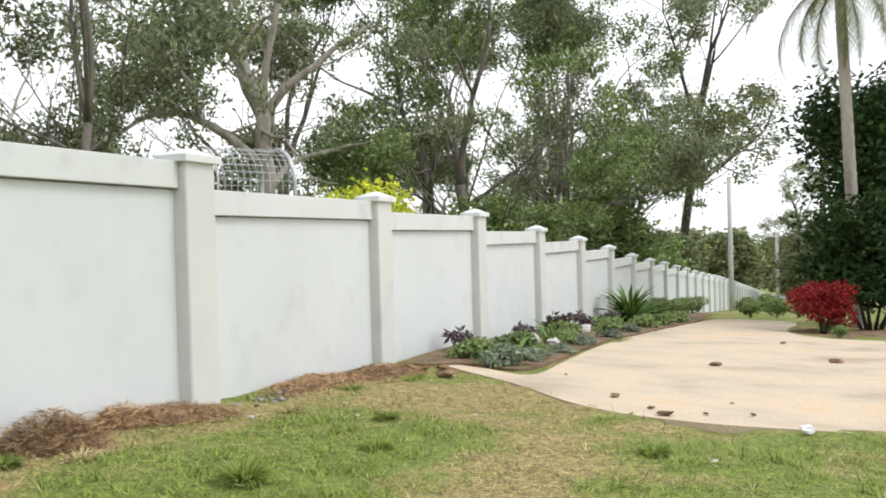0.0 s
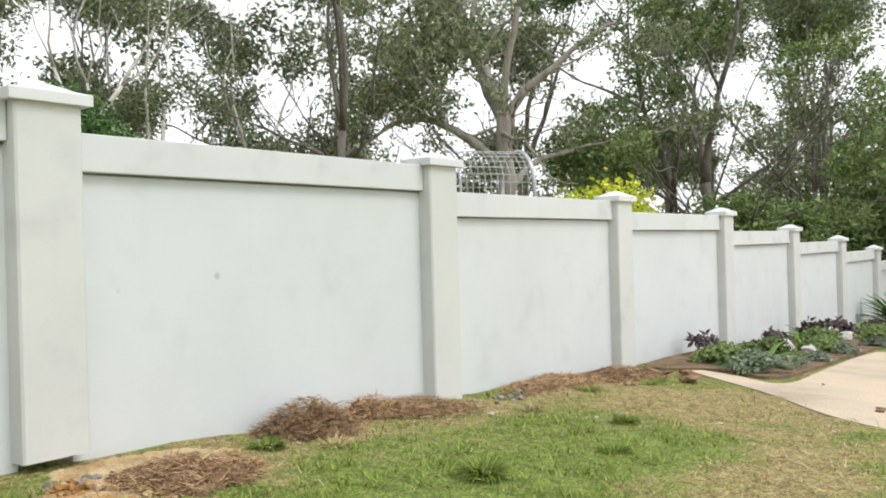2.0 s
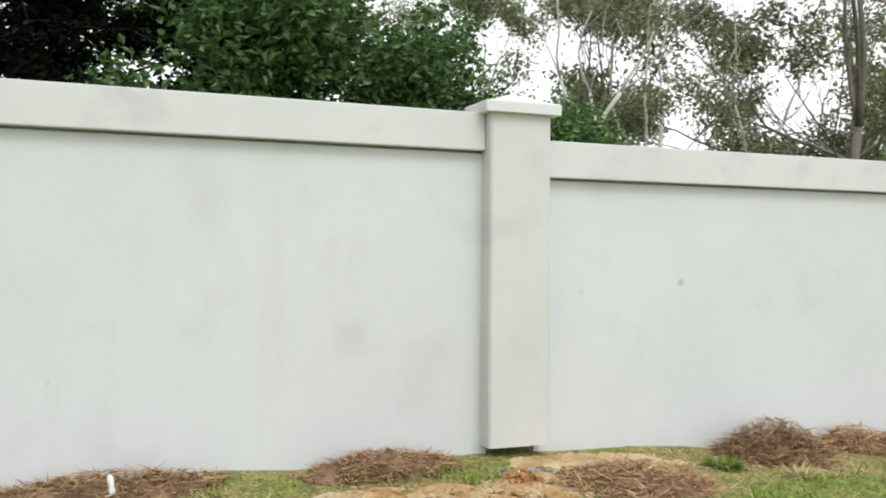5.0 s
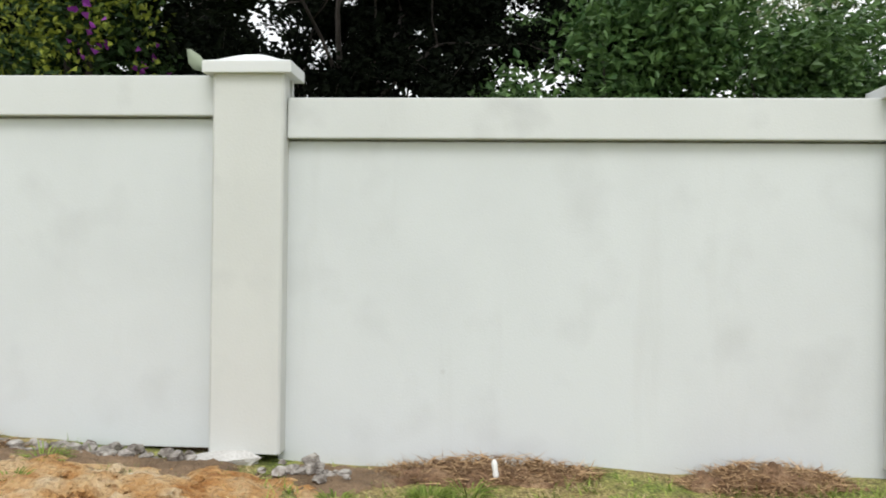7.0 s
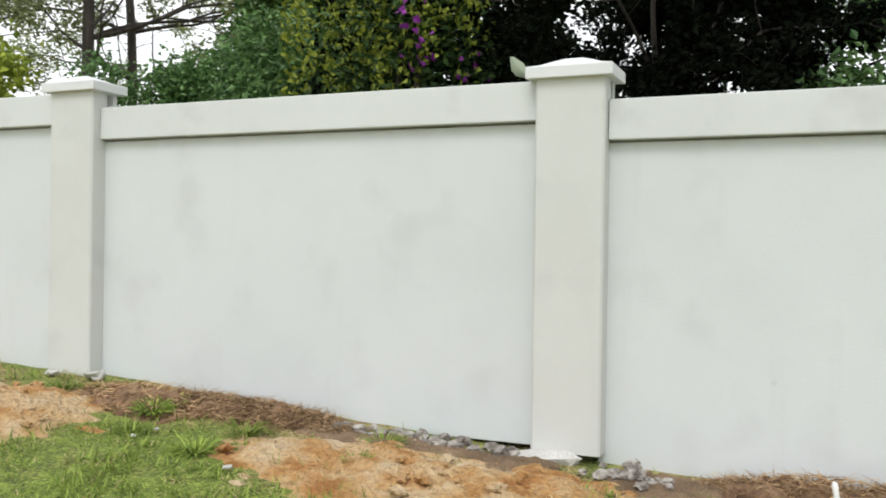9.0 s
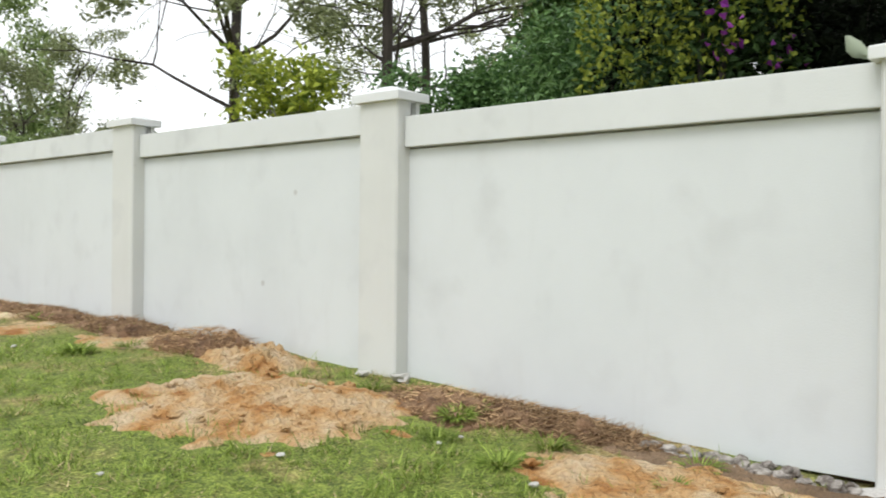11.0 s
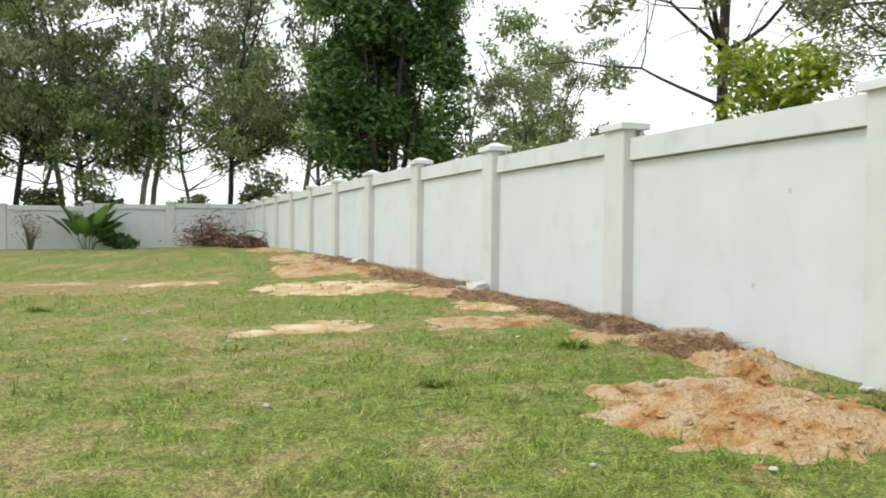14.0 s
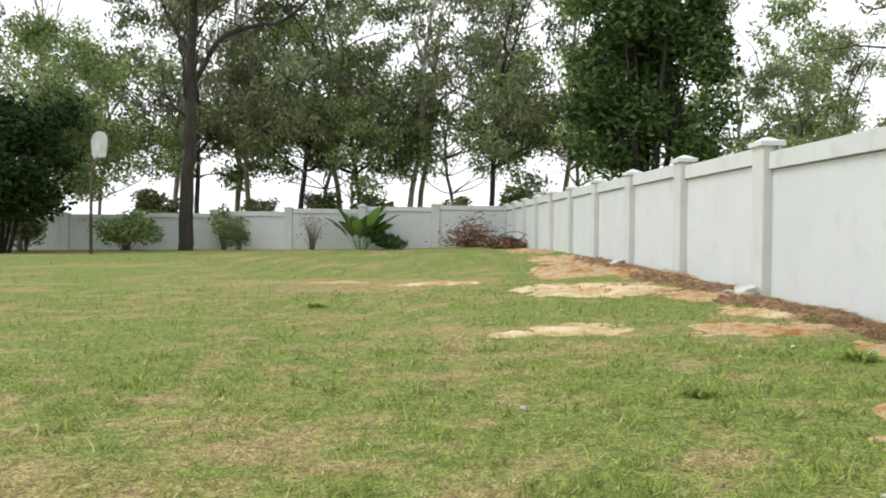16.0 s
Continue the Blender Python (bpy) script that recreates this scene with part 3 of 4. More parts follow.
bare = place(tree("bare_tree", 21, BARE_WOOD, GUM, "half-bare tree with pale dead branches behind the wall", 8.0, 2.8, 0.075, 4, 0.2, 0.06, 0.55, 700, 0.5, 0.16, 0.07, 0.4, gather=14), -8.7, 8.6, 0)
dense = place(shrub("broadleaf_tree", 31, MANGO, "dense dark green broadleaf tree behind the wall", (7.2, 6.4, 12.5), 19000, 0.3, 0.14, 12, DARK_BARK, "tree", 58, 0.45, 0.3, (0.05, 0.14)), -4.1, -31.4, 0)
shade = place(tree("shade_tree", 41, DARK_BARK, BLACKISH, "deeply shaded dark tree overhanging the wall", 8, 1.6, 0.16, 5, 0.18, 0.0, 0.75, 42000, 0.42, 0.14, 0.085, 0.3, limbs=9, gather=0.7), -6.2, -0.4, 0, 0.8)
hedge = place(shrub("hedge_tree", 51, DENSE, "leafy green hedge tree rising behind the wall", (4.4, 3.6, 4.9), 26000, 0.115, 0.065, 9, DARK_BARK, "tree", 60, 0.45, 0.2, (0.06, 0.18)), -5.4, 2.6, 0)
bush = place(shrub("bush", 52, GUM_GREEN, "tall leafy bush behind the wall", (5, 5, 5.6), 7000, 0.28, 0.14, 9, GREY_BARK, "bush", 50, 0.2, 0.2, (0.1, 0.22)), -2.6, 35.5, 0)
far_bush = place(shrub("bush", 53, OLIVE, "leafy bush rising behind the boundary wall", (5, 5, 5.6), 2400, 0.5, 0.24, 5, GREY_BARK, "bush", 40, 0.2, 0.2, (0.1, 0.22)), -3.2, 60, 0, 0.9)
yellow = place(tree("young_tree", 61, GREY_BARK, YELLOWING, "young tree with yellow-green leaves above the wall", 4.3, 1.8, 0.05, 4, 0.15, 0.06, 0.6, 1900, 0.42, 0.14, 0.085, 0.4, gather=26), -4.6, -9.6, 0, 0.95)
pine = place(tree("pine_tree", 71, DARK_BARK, OLIVE, "tall dark-trunked pine with sparse layered foliage", 18, 9, 0.16, 4, 0.12, 0.02, 0.95, 9500, 0.85, 0.2, 0.08, 0.2, limbs=10, gather=40), -10.7, -20.1, 0)

for x, y, r, s in ((-5.3, 28.2, 70, 1.0), (-4.4, 36.6, 200, 1.05), (-12, 27, 300, 1.1)):
    again(gum_a, x, y, r, s)
for x, y, r, s in ((-15, 22, 150, 0.9), (-15, 13.2, 60, 0.72), (-14.5, 9.4, 280, 0.6), (-12.5, 11.6, 170, 0.6), (-10, 40, 10, 1.0), (-3.4, 33.5, 100, 0.95), (-6.8, 41, 240, 1.1)):
    again(gum_b, x, y, r, s)
for x, y, r, s in ((-12, 62, 100, 1.2), (4, 96, 70, 0.9), (5.5, 72, 40, 0.75)):
    again(gum_c, x, y, r, s)
for x, y, r, s in ((-9.8, 10.9, 80, 1.05), (-11.5, 14.5, 30, 1.15)):
    again(bare, x, y, r, s)
for x, y, r, s in ((-5.6, 4.9, 130, 0.92), (-6.2, 6.5, 40, 0.76), (-5.6, -4.6, 200, 0.9), (-5.4, -6.8, 90, 0.8), (-8.5, -8, 10, 0.95)):
    again(hedge, x, y, r, s)
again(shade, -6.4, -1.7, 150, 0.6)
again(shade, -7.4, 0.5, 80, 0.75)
for x, y, r, s in ((-4.4, 27.5, 60, 0.75), (-2.8, 41.5, 140, 0.9), (-2.6, 50, 10, 0.8), (-4, 31, 300, 0.75), (-9, 15, 10, 0.55), (-11, 11.5, 60, 0.6), (-12, 18.5, 60, 0.7), (-9, 25, 20, 0.7), (-5, 39, 30, 0.9),
                   (-9, -31, 20, 0.8), (-4, -18.5, 100, 0.42), (-5, -22, 200, 0.6), (-13, 8.5, 60, 0.6), (-9.5, 8.3, 170, 0.6)):
    again(bush, x, y, r, s)
for x, y, r, s in ((4.5, 74, 50, 0.9), (8, 66, 90, 0.7), (-3, 55, 100, 0.9), (-13, 24, 200, 0.85), (-13, -29, 80, 0.9), (-8, 70, 200, 1.2), (-6, 85, 100, 1.4), (5, 108, 10, 1.6), (-4, 112, 60, 1.8), (11, 100, 90, 1.6), (16, 90, 140, 1.6), (20, 70, 10, 1.6), (12.4, -46, 20, 0.5), (6.4, -47, 100, 0.55), (9.4, -50, 200, 0.6), (2.2, -45.5, 300, 0.5), (18, -47, 150, 0.6), (-1.5, -46, 50, 0.6), (2, 140, 30, 2.0), (10, 135, 80, 2.0), (-6, 150, 20, 2.2)):
    again(far_bush, x, y, r, s)
for x, y, r, s in ((-12.6, -16, 100, 1.0), (-17.8, -19.1, 210, 1.0), (-20, -12, 300, 1.0)):
    again(pine, x, y, r, s)
for x, y, r, s in ((25, -38, 40, 0.8), (-14, -10, 250, 0.7)):
    again(dense, x, y, r, s)
# beyond the end wall
G2 = "tall straight gum tree with hanging foliage beyond the end wall"
far_pale = place(tree("gum_tree", 15, PALE_BARK, GUM, G2, 21, 10.5, 0.15, 4, 0.15, 0.06, 0.55, 7000, 1.15, 0.3, 0.13, 0.9, limbs=9, gather=46), 4.7, -49, 10)
far_dark = place(tree("gum_tree", 16, DARK_BARK, OLIVE, "dark-trunked gum with olive foliage beyond the end wall", 19, 9.0, 0.14, 4, 0.14, 0.06, 0.65, 7500, 1.1, 0.3, 0.13, 0.8, limbs=15, gather=54), 0.1, -48.5, 30)
far_green = place(tree("gum_tree", 17, GREY_BARK, GUM_GREEN, G2, 17, 7.0, 0.11, 4, 0.15, 0.07, 0.65, 7500, 1.1, 0.3, 0.13, 0.7, limbs=16, gather=54), -4.6, -47, 10)
for x, y, r, s in ((13.4, -50, 130, 0.95), (-5, -56, 320, 1.1), (18.5, -53, 80, 1.0), (25, -52, 260, 1.0), (8.8, -57, 190, 1.1), (4.0, -55, 40, 1.05), (15.6, -56, 300, 1.1)):
    again(far_pale, x, y, r, s)
for x, y, r, s in ((10.6, -48.5, 150, 1.0), (7.2, -51, 290, 1.0), (-9, -52, 10, 1.0), (16, -48, 200, 0.9), (-11.5, -33, 70, 0.52), (-9.6, -30, 200, 0.4)):
    again(far_dark, x, y, r, s)
for x, y, r, s in ((10, -55, 300, 1.1), (1.8, -53, 80, 0.95), (20.5, -46, 20, 0.8), (28, -56, 60, 1.0), (7.6, -48, 20, 0.8), (-12, -42, 60, 0.9), (23.0, -40, 100, 0.75)):
    again(far_green, x, y, r, s)
front_gum = place(limbed_tree("gum_tree", 14, DARK_BARK, GUM, "tall dark-trunked gum standing on the lawn before the end wall", (-1, 0.035), [
    ([(-0.12, 0, -0.3), (0.0, 0, 3.0), (0.12, 0, 5.2), (0.1, 0, 7.5), (0.25, 0.1, 10.6), (0.3, 0.2, 13.0)], 0.33, 0.15),
    ([(0.1, 0, 7.0), (0.75, 0, 8.1), (1.3, 0, 9.1), (2.5, 0.1, 9.75), (4.1, 0.2, 10.1), (5.2, 0.2, 11.0)], 0.14, 0.07),
    ([(0.2, 0, 8.2), (-0.5, 0.2, 9.5), (-1.2, 0.4, 10.7)], 0.12, 0.07)], 3, 2.3, 6000, 0.95, 0.26, 0.1, 0.6, 36, clear=2.2), 14.2, -38.6)

# ---- loose earth, dead grass and stones along the wall ----


def height(x, y):
    return float(land(x, y)) + rough(x, y) * math.exp(-(max(0.0, math.hypot(x - 4, y) - 12) / 15) ** 2)


def cover(x, y, cx, cy, rx, ry, ph):
    """How firmly a heap covers a spot: above nought inside its ragged outline."""
    q = ((x - cx) / rx) ** 2 + ((y - cy) / ry) ** 2
    if q > 2.2:
        return -1.0
    w = 1.1 / min(rx, ry, 0.9)
    n = noise.noise(Vector((x * w, y * w, ph))) + 0.55 * noise.noise(Vector((x * w * 2.7, y * w * 2.7, ph))) + 0.5 * noise.noise(Vector((x * w * 6.5, y * w * 6.5, ph)))
    return 0.75 * (1 - q) + 0.6 * n - 0.16


def heap(name, seed, x, y, rx, ry, h, mat, label, category, lump=1.0, lumps=4.0):
    """A low uneven heap whose ragged edge runs out into the ground."""
    ph = seed * 1.37
    k = 72
    verts, keep = [], []
    for i in range(k + 1):
        for j in range(k + 1):
            px, py = x + rx * 1.45 * (2 * i / k - 1), y + ry * 1.45 * (2 * j / k - 1)
            px = max(px, -0.026 + 0.0002 * i)
            c = cover(px, py, x, y, rx, ry, ph)
            n1 = noise.noise(Vector((px * lumps, py * lumps, ph))) + 0.6 * noise.noise(Vector((px * lumps * 2.6, py * lumps * 2.6, ph))) + 0.45 * noise.noise(Vector((px * lumps * 6, py * lumps * 6, ph)))
            z = 0.006 + h * min(1.0, c) ** 0.7 * max(0.1, 0.7 + lump * 0.6 * n1) if c > 0 else 0.006 + 0.12 * c
            verts.append((px - x, py - y, height(px, py) + z))
            keep.append(c > -0.3)
    faces = []
    for i in range(k):
        for j in range(k):
            q = (i * (k + 1) + j, (i + 1) * (k + 1) + j, (i + 1) * (k + 1) + j + 1, i * (k + 1) + j + 1)
            if any(keep[m] for m in q):
                faces.append(q)
    ob = mesh_object(name, verts, faces, mat, None, "", True)
    ob.location = (x, y, 0)
    return tagged(ob, label, category)


def straw(rng, n, x, y, rx, ry, h, length, width, lift=0.5):
    """Thin dry stalks, lying criss-cross over a heap."""
    a, r = rng.uniform(0, 6.28, n), np.sqrt(rng.uniform(0, 1, n))
    px, py = x + rx * r * np.cos(a), y + ry * r * np.sin(a)
    px = np.maximum(px, 0.03)
    pz = np.array([height(u, v) for u, v in zip(px, py)]) + h * (1 - r ** 2) * rng.uniform(0.15, 1.1, n) + 0.01
    th, el = rng.uniform(0, 6.28, n), rng.normal(0.1, lift, n)
    L = length * rng.uniform(0.5, 1.5, n)
    d = np.stack([np.cos(th) * np.cos(el), np.sin(th) * np.cos(el), np.sin(el)], 1) * L[:, None]
    s = np.stack([-np.sin(th), np.cos(th), rng.normal(0, 0.5, n)], 1) * width
    c = np.stack([px, py, pz], 1)
    a0, b0, t0 = c - s, c + s, c + d
    a0[:, 0], b0[:, 0], t0[:, 0] = np.maximum(a0[:, 0], -0.02), np.maximum(b0[:, 0], -0.02), np.maximum(t0[:, 0], -0.02)
    v = np.stack([a0, b0, t0], 1).reshape(-1, 3)
    return v, np.arange(3 * n).reshape(-1, 3)


DEAD = "heap of dry brown dead grass and roots against the wall"


def grass_heap(seed, x, y, rx, ry, h, n=900):
    ob = heap("thatch_mound", seed, x, y, rx, ry, h, THATCH, DEAD, "grass heap", 1.5, 6.5)
    v, f = straw(np.random.default_rng(seed), n, x, y, rx * 1.05, ry * 1.05, h * 0.95, 0.085, 0.003, 0.2)
    v = v - np.array([x, y, 0])
    tagged(mesh_object("straw", v, f, DRY_STALK, ob, "loose dry stalks"), kind="stuff")
    return ob


for i, (x, y, rx, ry, h, n) in enumerate((
        (0.12, 1.25, 0.2, 0.55, 0.12, 900), (0.12, 2.6, 0.2, 0.4, 0.13, 800), (0.22, 5.05, 0.3, 0.36, 0.31, 1500), (0.16, 5.75, 0.2, 0.22, 0.19, 600), (0.3, 6.2, 0.35, 0.5, 0.1, 700),
        (0.7, 3.75, 0.3, 0.42, 0.14, 900), (0.2, 8.4, 0.3, 0.9, 0.1, 900), (0.35, 9.6, 0.35, 0.6, 0.13, 900), (0.17, -1.85, 0.22, 0.7, 0.1, 1400), (0.3, -2.5, 0.3, 0.5, 0.1, 700), (0.3, -5.1, 0.35, 0.55, 0.2, 1100),
        (0.25, -6.4, 0.3, 0.7, 0.14, 900), (0.25, -7.9, 0.3, 0.8, 0.12, 800), (0.4, -9.3, 0.4, 0.9, 0.13, 700), (0.35, -11, 0.4, 0.9, 0.14, 700), (0.4, -13.0, 0.45, 1.0, 0.22, 800), (0.5, -15.5, 0.5, 1.3, 0.16, 600), (0.4, -19, 0.4, 1.8, 0.14, 500))):
    grass_heap(100 + i, x, y, rx, ry, h * 0.7, int(n * 2.6))

EARTH = [(1.15, -3.3, 0.95, 1.0, 0.11, CLAY, "spread of orange clay and sandy soil on the lawn"), (0.8, -0.35, 0.5, 1.2, 0.07, CLAY, "orange clay spill beside the wall post"), (0.85, 2.7, 0.5, 1.0, 0.06, CLAY, "orange clay spill along the wall"),
         (2.75, -7.75, 0.5, 0.5, 0.03, SAND, "pale sand patch on the lawn"), (1.15, -7.3, 0.62, 0.5, 0.03, CLAY, "thin sandy clay patch on the lawn"), (3.45, -7.5, 0.25, 0.2, 0.025, SAND, "small pale sand patch on the lawn"),
         (1.8, -11.7, 1.15, 1.1, 0.07, SAND, "pale sandy soil spread on the lawn"), (1.35, -15.4, 1.0, 2.0, 0.13, CLAY, "orange clay heap on the lawn near the wall"), (0.9, -20.0, 0.8, 2.2, 0.1, CLAY, "orange clay strip beside the wall"),
         (0.4, -4.3, 0.35, 0.45, 0.15, CLAY, "clod of orange clay against the wall"), (0.7, -27, 0.6, 2.5, 0.1, CLAY, "orange clay strip beside the wall"),
         (0.55, -5.9, 0.4, 0.5, 0.05, CLAY, "sandy clay scraped up along the wall"), (0.6, -8.6, 0.45, 0.7, 0.05, SAND, "sandy soil scraped up along the wall"), (0.7, -10.4, 0.5, 0.8, 0.05, CLAY, "sandy clay scraped up along the wall"),
         (4.0, -13.6, 0.7, 0.35, 0.03, SAND, "thin sandy scrape in the grass"), (5.6, -14.2, 0.6, 0.3, 0.03, CLAY, "thin clay scrape in the grass"),
         (0.3, -0.65, 0.22, 0.85, 0.04, MULCH, "dark crumbly soil under the wall panel"), (0.25, 0.5, 0.25, 0.35, 0.04, MULCH, "dark crumbly soil beside the post"), (0.3, 3.75, 0.25, 0.5, 0.03, SAND, "pale crumbled mortar by the post")]
PATCHES = []
for i, (x, y, rx, ry, h, mt, lab) in enumerate(EARTH):
    PATCHES.append(heap("soil_patch", 200 + i, x, y, rx, ry, h, mt, lab, "soil", 1.0, 7.5))


def clod(seed, x, y, s, mat, patch):
    ob = rock("clod", seed, x, y, height(x, y) + 0.045, (s, s * 1.0001, s * 0.6), mat)
    ob.parent = patch
    ob.location = (x - patch.location.x, y - patch.location.y, ob.location.z)
    return ob


def rock(name, seed, x, y, z, size, mat, label="", category=""):
    rng = np.random.default_rng(seed)
    bm = bmesh.new()
    bmesh.ops.create_icosphere(bm, subdivisions=2, radius=0.5)
    ph = rng.uniform(0, 50)
    for v in bm.verts:
        k = 1 + 0.6 * noise.noise(v.co * 2.2 + Vector((ph, 0, 0))) + 0.4 * noise.noise(v.co * 5 + Vector((0, ph, 0)))
        m = max(abs(v.co.x), abs(v.co.y), abs(v.co.z))
        k *= 1 + 0.5 * (0.4 / m - 0.8)
        v.co = Vector((v.co.x * size[0], v.co.y * size[1], v.co.z * size[2])) * k
    ob = part(name, bm, mat)
    ob.matrix_basis = pose(x, y, z, 0, 0, rng.uniform(0, 360) if size[0] == size[1] else rng.uniform(-8, 8))
    return tagged(ob, label, category)


cr = np.random.default_rng(17)
for i in range(420):
    e = EARTH[(0, 0, 0, 1, 1, 2, 9, 7, 6, 0, 0, 2)[i % 12]]
    x, y = e[0] + cr.normal(0, 0.38) * e[2], e[1] + cr.normal(0, 0.45) * e[3]
    if cover(x, y, *e[:4], (200 + EARTH.index(e)) * 1.37) > 0.1 and x > 0.1:
        clod(700 + i, x, y, float(0.018 + 0.085 * cr.random() ** 2.5), CLAY, PATCHES[EARTH.index(e)])
rock("footing_lump", 1, 0.08, -0.09, 0.405, (0.2, 0.34, 0.1), FOOTING, "broken white concrete footing under the wall post", "footing")
rr = np.random.default_rng(7)
for i in range(80):
    y = rr.uniform(-1.3, -0.12)
    s = 0.02 + 0.06 * rr.random() ** 2
    x = rr.uniform(0.03, 0.2)
    rock("rubble", 300 + i, x, y, height(x, y) + s * 0.25, (s, s * 1.0001, s * 0.7), RUBBLE, "grey broken concrete rubble under the wall panel", "rubble")
for i in range(36):
    y, x = 0.42 + rr.normal(0, 0.1), 0.27 + rr.normal(0, 0.05)
    s = 0.02 + 0.06 * rr.random() ** 1.5
    rock("rubble", 350 + i, x, y, height(x, y) + s * 0.2 + 0.02 + 0.04 * rr.random() * math.exp(-((y - 0.42) / 0.1) ** 2), (s, s * 1.0001, s * 0.6), RUBBLE, "small heap of broken mortar lumps by the wall", "rubble")
for i in range(30):
    y, x = 3.75 + rr.normal(0, 0.32), 0.28 + abs(rr.normal(0, 0.1))
    s = rr.uniform(0.02, 0.06)
    rock("rubble", 400 + i, x, y, height(x, y) + s * 0.2, (s, s * 1.0001, s * 0.6), RUBBLE, "pale gravel and mortar crumbs by the post", "rubble")
for i in range(16):
    y, x = 7.4 + rr.normal(0, 0.4), 0.3 + rr.normal(0, 0.08)
    s = rr.uniform(0.03, 0.07)
    rock("rubble", 440 + i, x, y, height(x, y) + s * 0.2, (s, s * 1.0001, s * 0.6), RUBBLE, "pale gravel and mortar crumbs by the post", "rubble")
for i, (x, y, s) in enumerate(((0.12, -3.1, 0.12), (0.2, -3.4, 0.08), (0.15, -6.7, 0.1), (0.3, -6.5, 0.07), (0.22, -10.1, 0.28), (0.35, -10.4, 0.14), (0.3, -16.6, 0.3), (0.45, 0.1, 0.045), (0.6, 1.3, 0.04), (0.5, -0.4, 0.05), (2.6, -1.9, 0.05))):
    rock("stone", 470 + i, x, y, height(x, y) + s * 0.25, (s, s * 1.0001, s * 0.5), FOOTING, "loose pale concrete lump on the ground", "stone")
# added dark backings: keep the gaps black under panels that stop short of the ground
for y0, y1, z0, z1 in ((-3.2, -0.2, 0.3, 0.72), (7.1, 10.1, -0.2, 0.32)):
    b = box(-0.55, -0.15, y0, y1, z0, z1, 0.03)
    tagged(part("earth_bank", b, MULCH), "unseen dark backing added to darken the gap under the wall panel", "soil")
# crumbs of mortar strewn over the lawn
mr = np.random.default_rng(23)
for i in range(34):
    x, y, s = float(mr.uniform(0.5, 4.6)), float(mr.uniform(-10, 7.5)), float(mr.uniform(0.018, 0.045))
    if abs(y - 1) > 2.2:
        rock("mortar_crumb", 560 + i, x, y, height(x, y) + 0.018, (s, s * 1.0001, s * 0.5), FOOTING, "pale crumb of mortar in the grass", "mortar crumb")
# wet dark clods and litter about the driveway
for i, (x, y, s) in enumerate(((3.45, 8.15, 0.16), (3.3, 8.45, 0.08), (3.75, 8.35, 0.06), (4.1, 8.5, 0.07), (2.9, 9.0, 0.14), (3.9, 9.1, 0.05), (3.5, 12.3, 0.2), (4.9, 13.6, 0.22), (0.75, 10.2, 0.2), (1.0, 9.7, 0.26), (0.6, 10.0, 0.16), (2.1, 10.4, 0.05), (4.2, 17, 0.12))):
    rock("dirt_clod", 500 + i, x, y, float(land(x, y)) + 0.028 + s * 0.05, (s * 0.7, s * 0.70001, s * 0.25), THATCH, "dark clod of earth and grass on the concrete", "dirt clod")
rock("litter", 520, 4.5, 7.85, height(4.5, 7.85) + 0.04, (0.09, 0.09001, 0.07), PLASTIC, "crumpled white litter at the driveway edge", "litter")


def peg():
    bm = bmesh.new()
    rings = [(0.018, 0), (0.02, 0.02), (0.016, 0.05), (0.02, 0.1), (0.012, 0.125), (0.006, 0.13)]
    rows = [[bm.verts.new((0.75 * r * math.cos(j * 0.785), 0.75 * r * math.sin(j * 0.785), z * 0.65)) for j in range(8)] for r, z in rings]
    for a, b in zip(rows, rows[1:]):
        for j in range(8):
            bm.faces.new((a[j], a[(j + 1) % 8], b[(j + 1) % 8], b[j]))
    bm.faces.new(rows[-1])
    ob = part("marker_peg", bm, PLASTIC, None, "", True)
    ob.matrix_basis = pose(0.28, 1.3, height(0.28, 1.3) + 0.03, 8, -5, 0)
    return tagged(ob, "small white plastic peg stuck in the dead grass", "peg")


peg()

# ---- garden bed along the driveway ----
outline_slab("garden_bed", [(0.05, 10.9), (0.9, 10.75), (1.55, 10.6), (1.66, 12), (1.62, 16), (1.85, 26), (1.6, 31), (0.9, 42), (0.05, 43), (-0.02, 30), (-0.02, 18)], 0.035, 0.14, MULCH, "brown mulched garden bed along the wall", "garden bed")


def strap_plant(name, seed, mat, label, n=40, length=0.8, width=0.05, rise=1.0, category="plant"):
    """A clump of long arching strap leaves."""
    rng = np.random.default_rng(seed)
    root = tagged(new(name), label, category)
    v, f = [], []
    for i in range(n):
        a, e = rng.uniform(0, 6.28), rise * rng.uniform(0.35, 1.0)
        L, w = length * rng.uniform(0.6, 1.1), width * rng.uniform(0.7, 1.2)
        side = Vector((-math.sin(a), math.cos(a), 0))
        p = Vector((0.05 * math.cos(a), 0.05 * math.sin(a), 0))
        el = math.pi / 2 * e
        q = len(v)
        for s in range(6):
            t = s / 5
            ww = w * (0.5 + 1.2 * t) * (1 - t) ** 0.6 + 0.002
            d = Vector((math.cos(a) * math.cos(el), math.sin(a) * math.cos(el), math.sin(el)))
            n_up = side.cross(d)
            v += [tuple(p - side * ww / 2 + n_up * ww * 0.2), tuple(p), tuple(p + side * ww / 2 + n_up * ww * 0.2)]
            p = p + d * L / 5
            el -= rng.uniform(0.12, 0.35)
        for s in range(5):
            b = q + s * 3
            f += [(b, b + 1, b + 4, b + 3), (b + 1, b + 2, b + 5, b + 4)]
    mesh_object("leaves", v, f, mat, root)
    return root


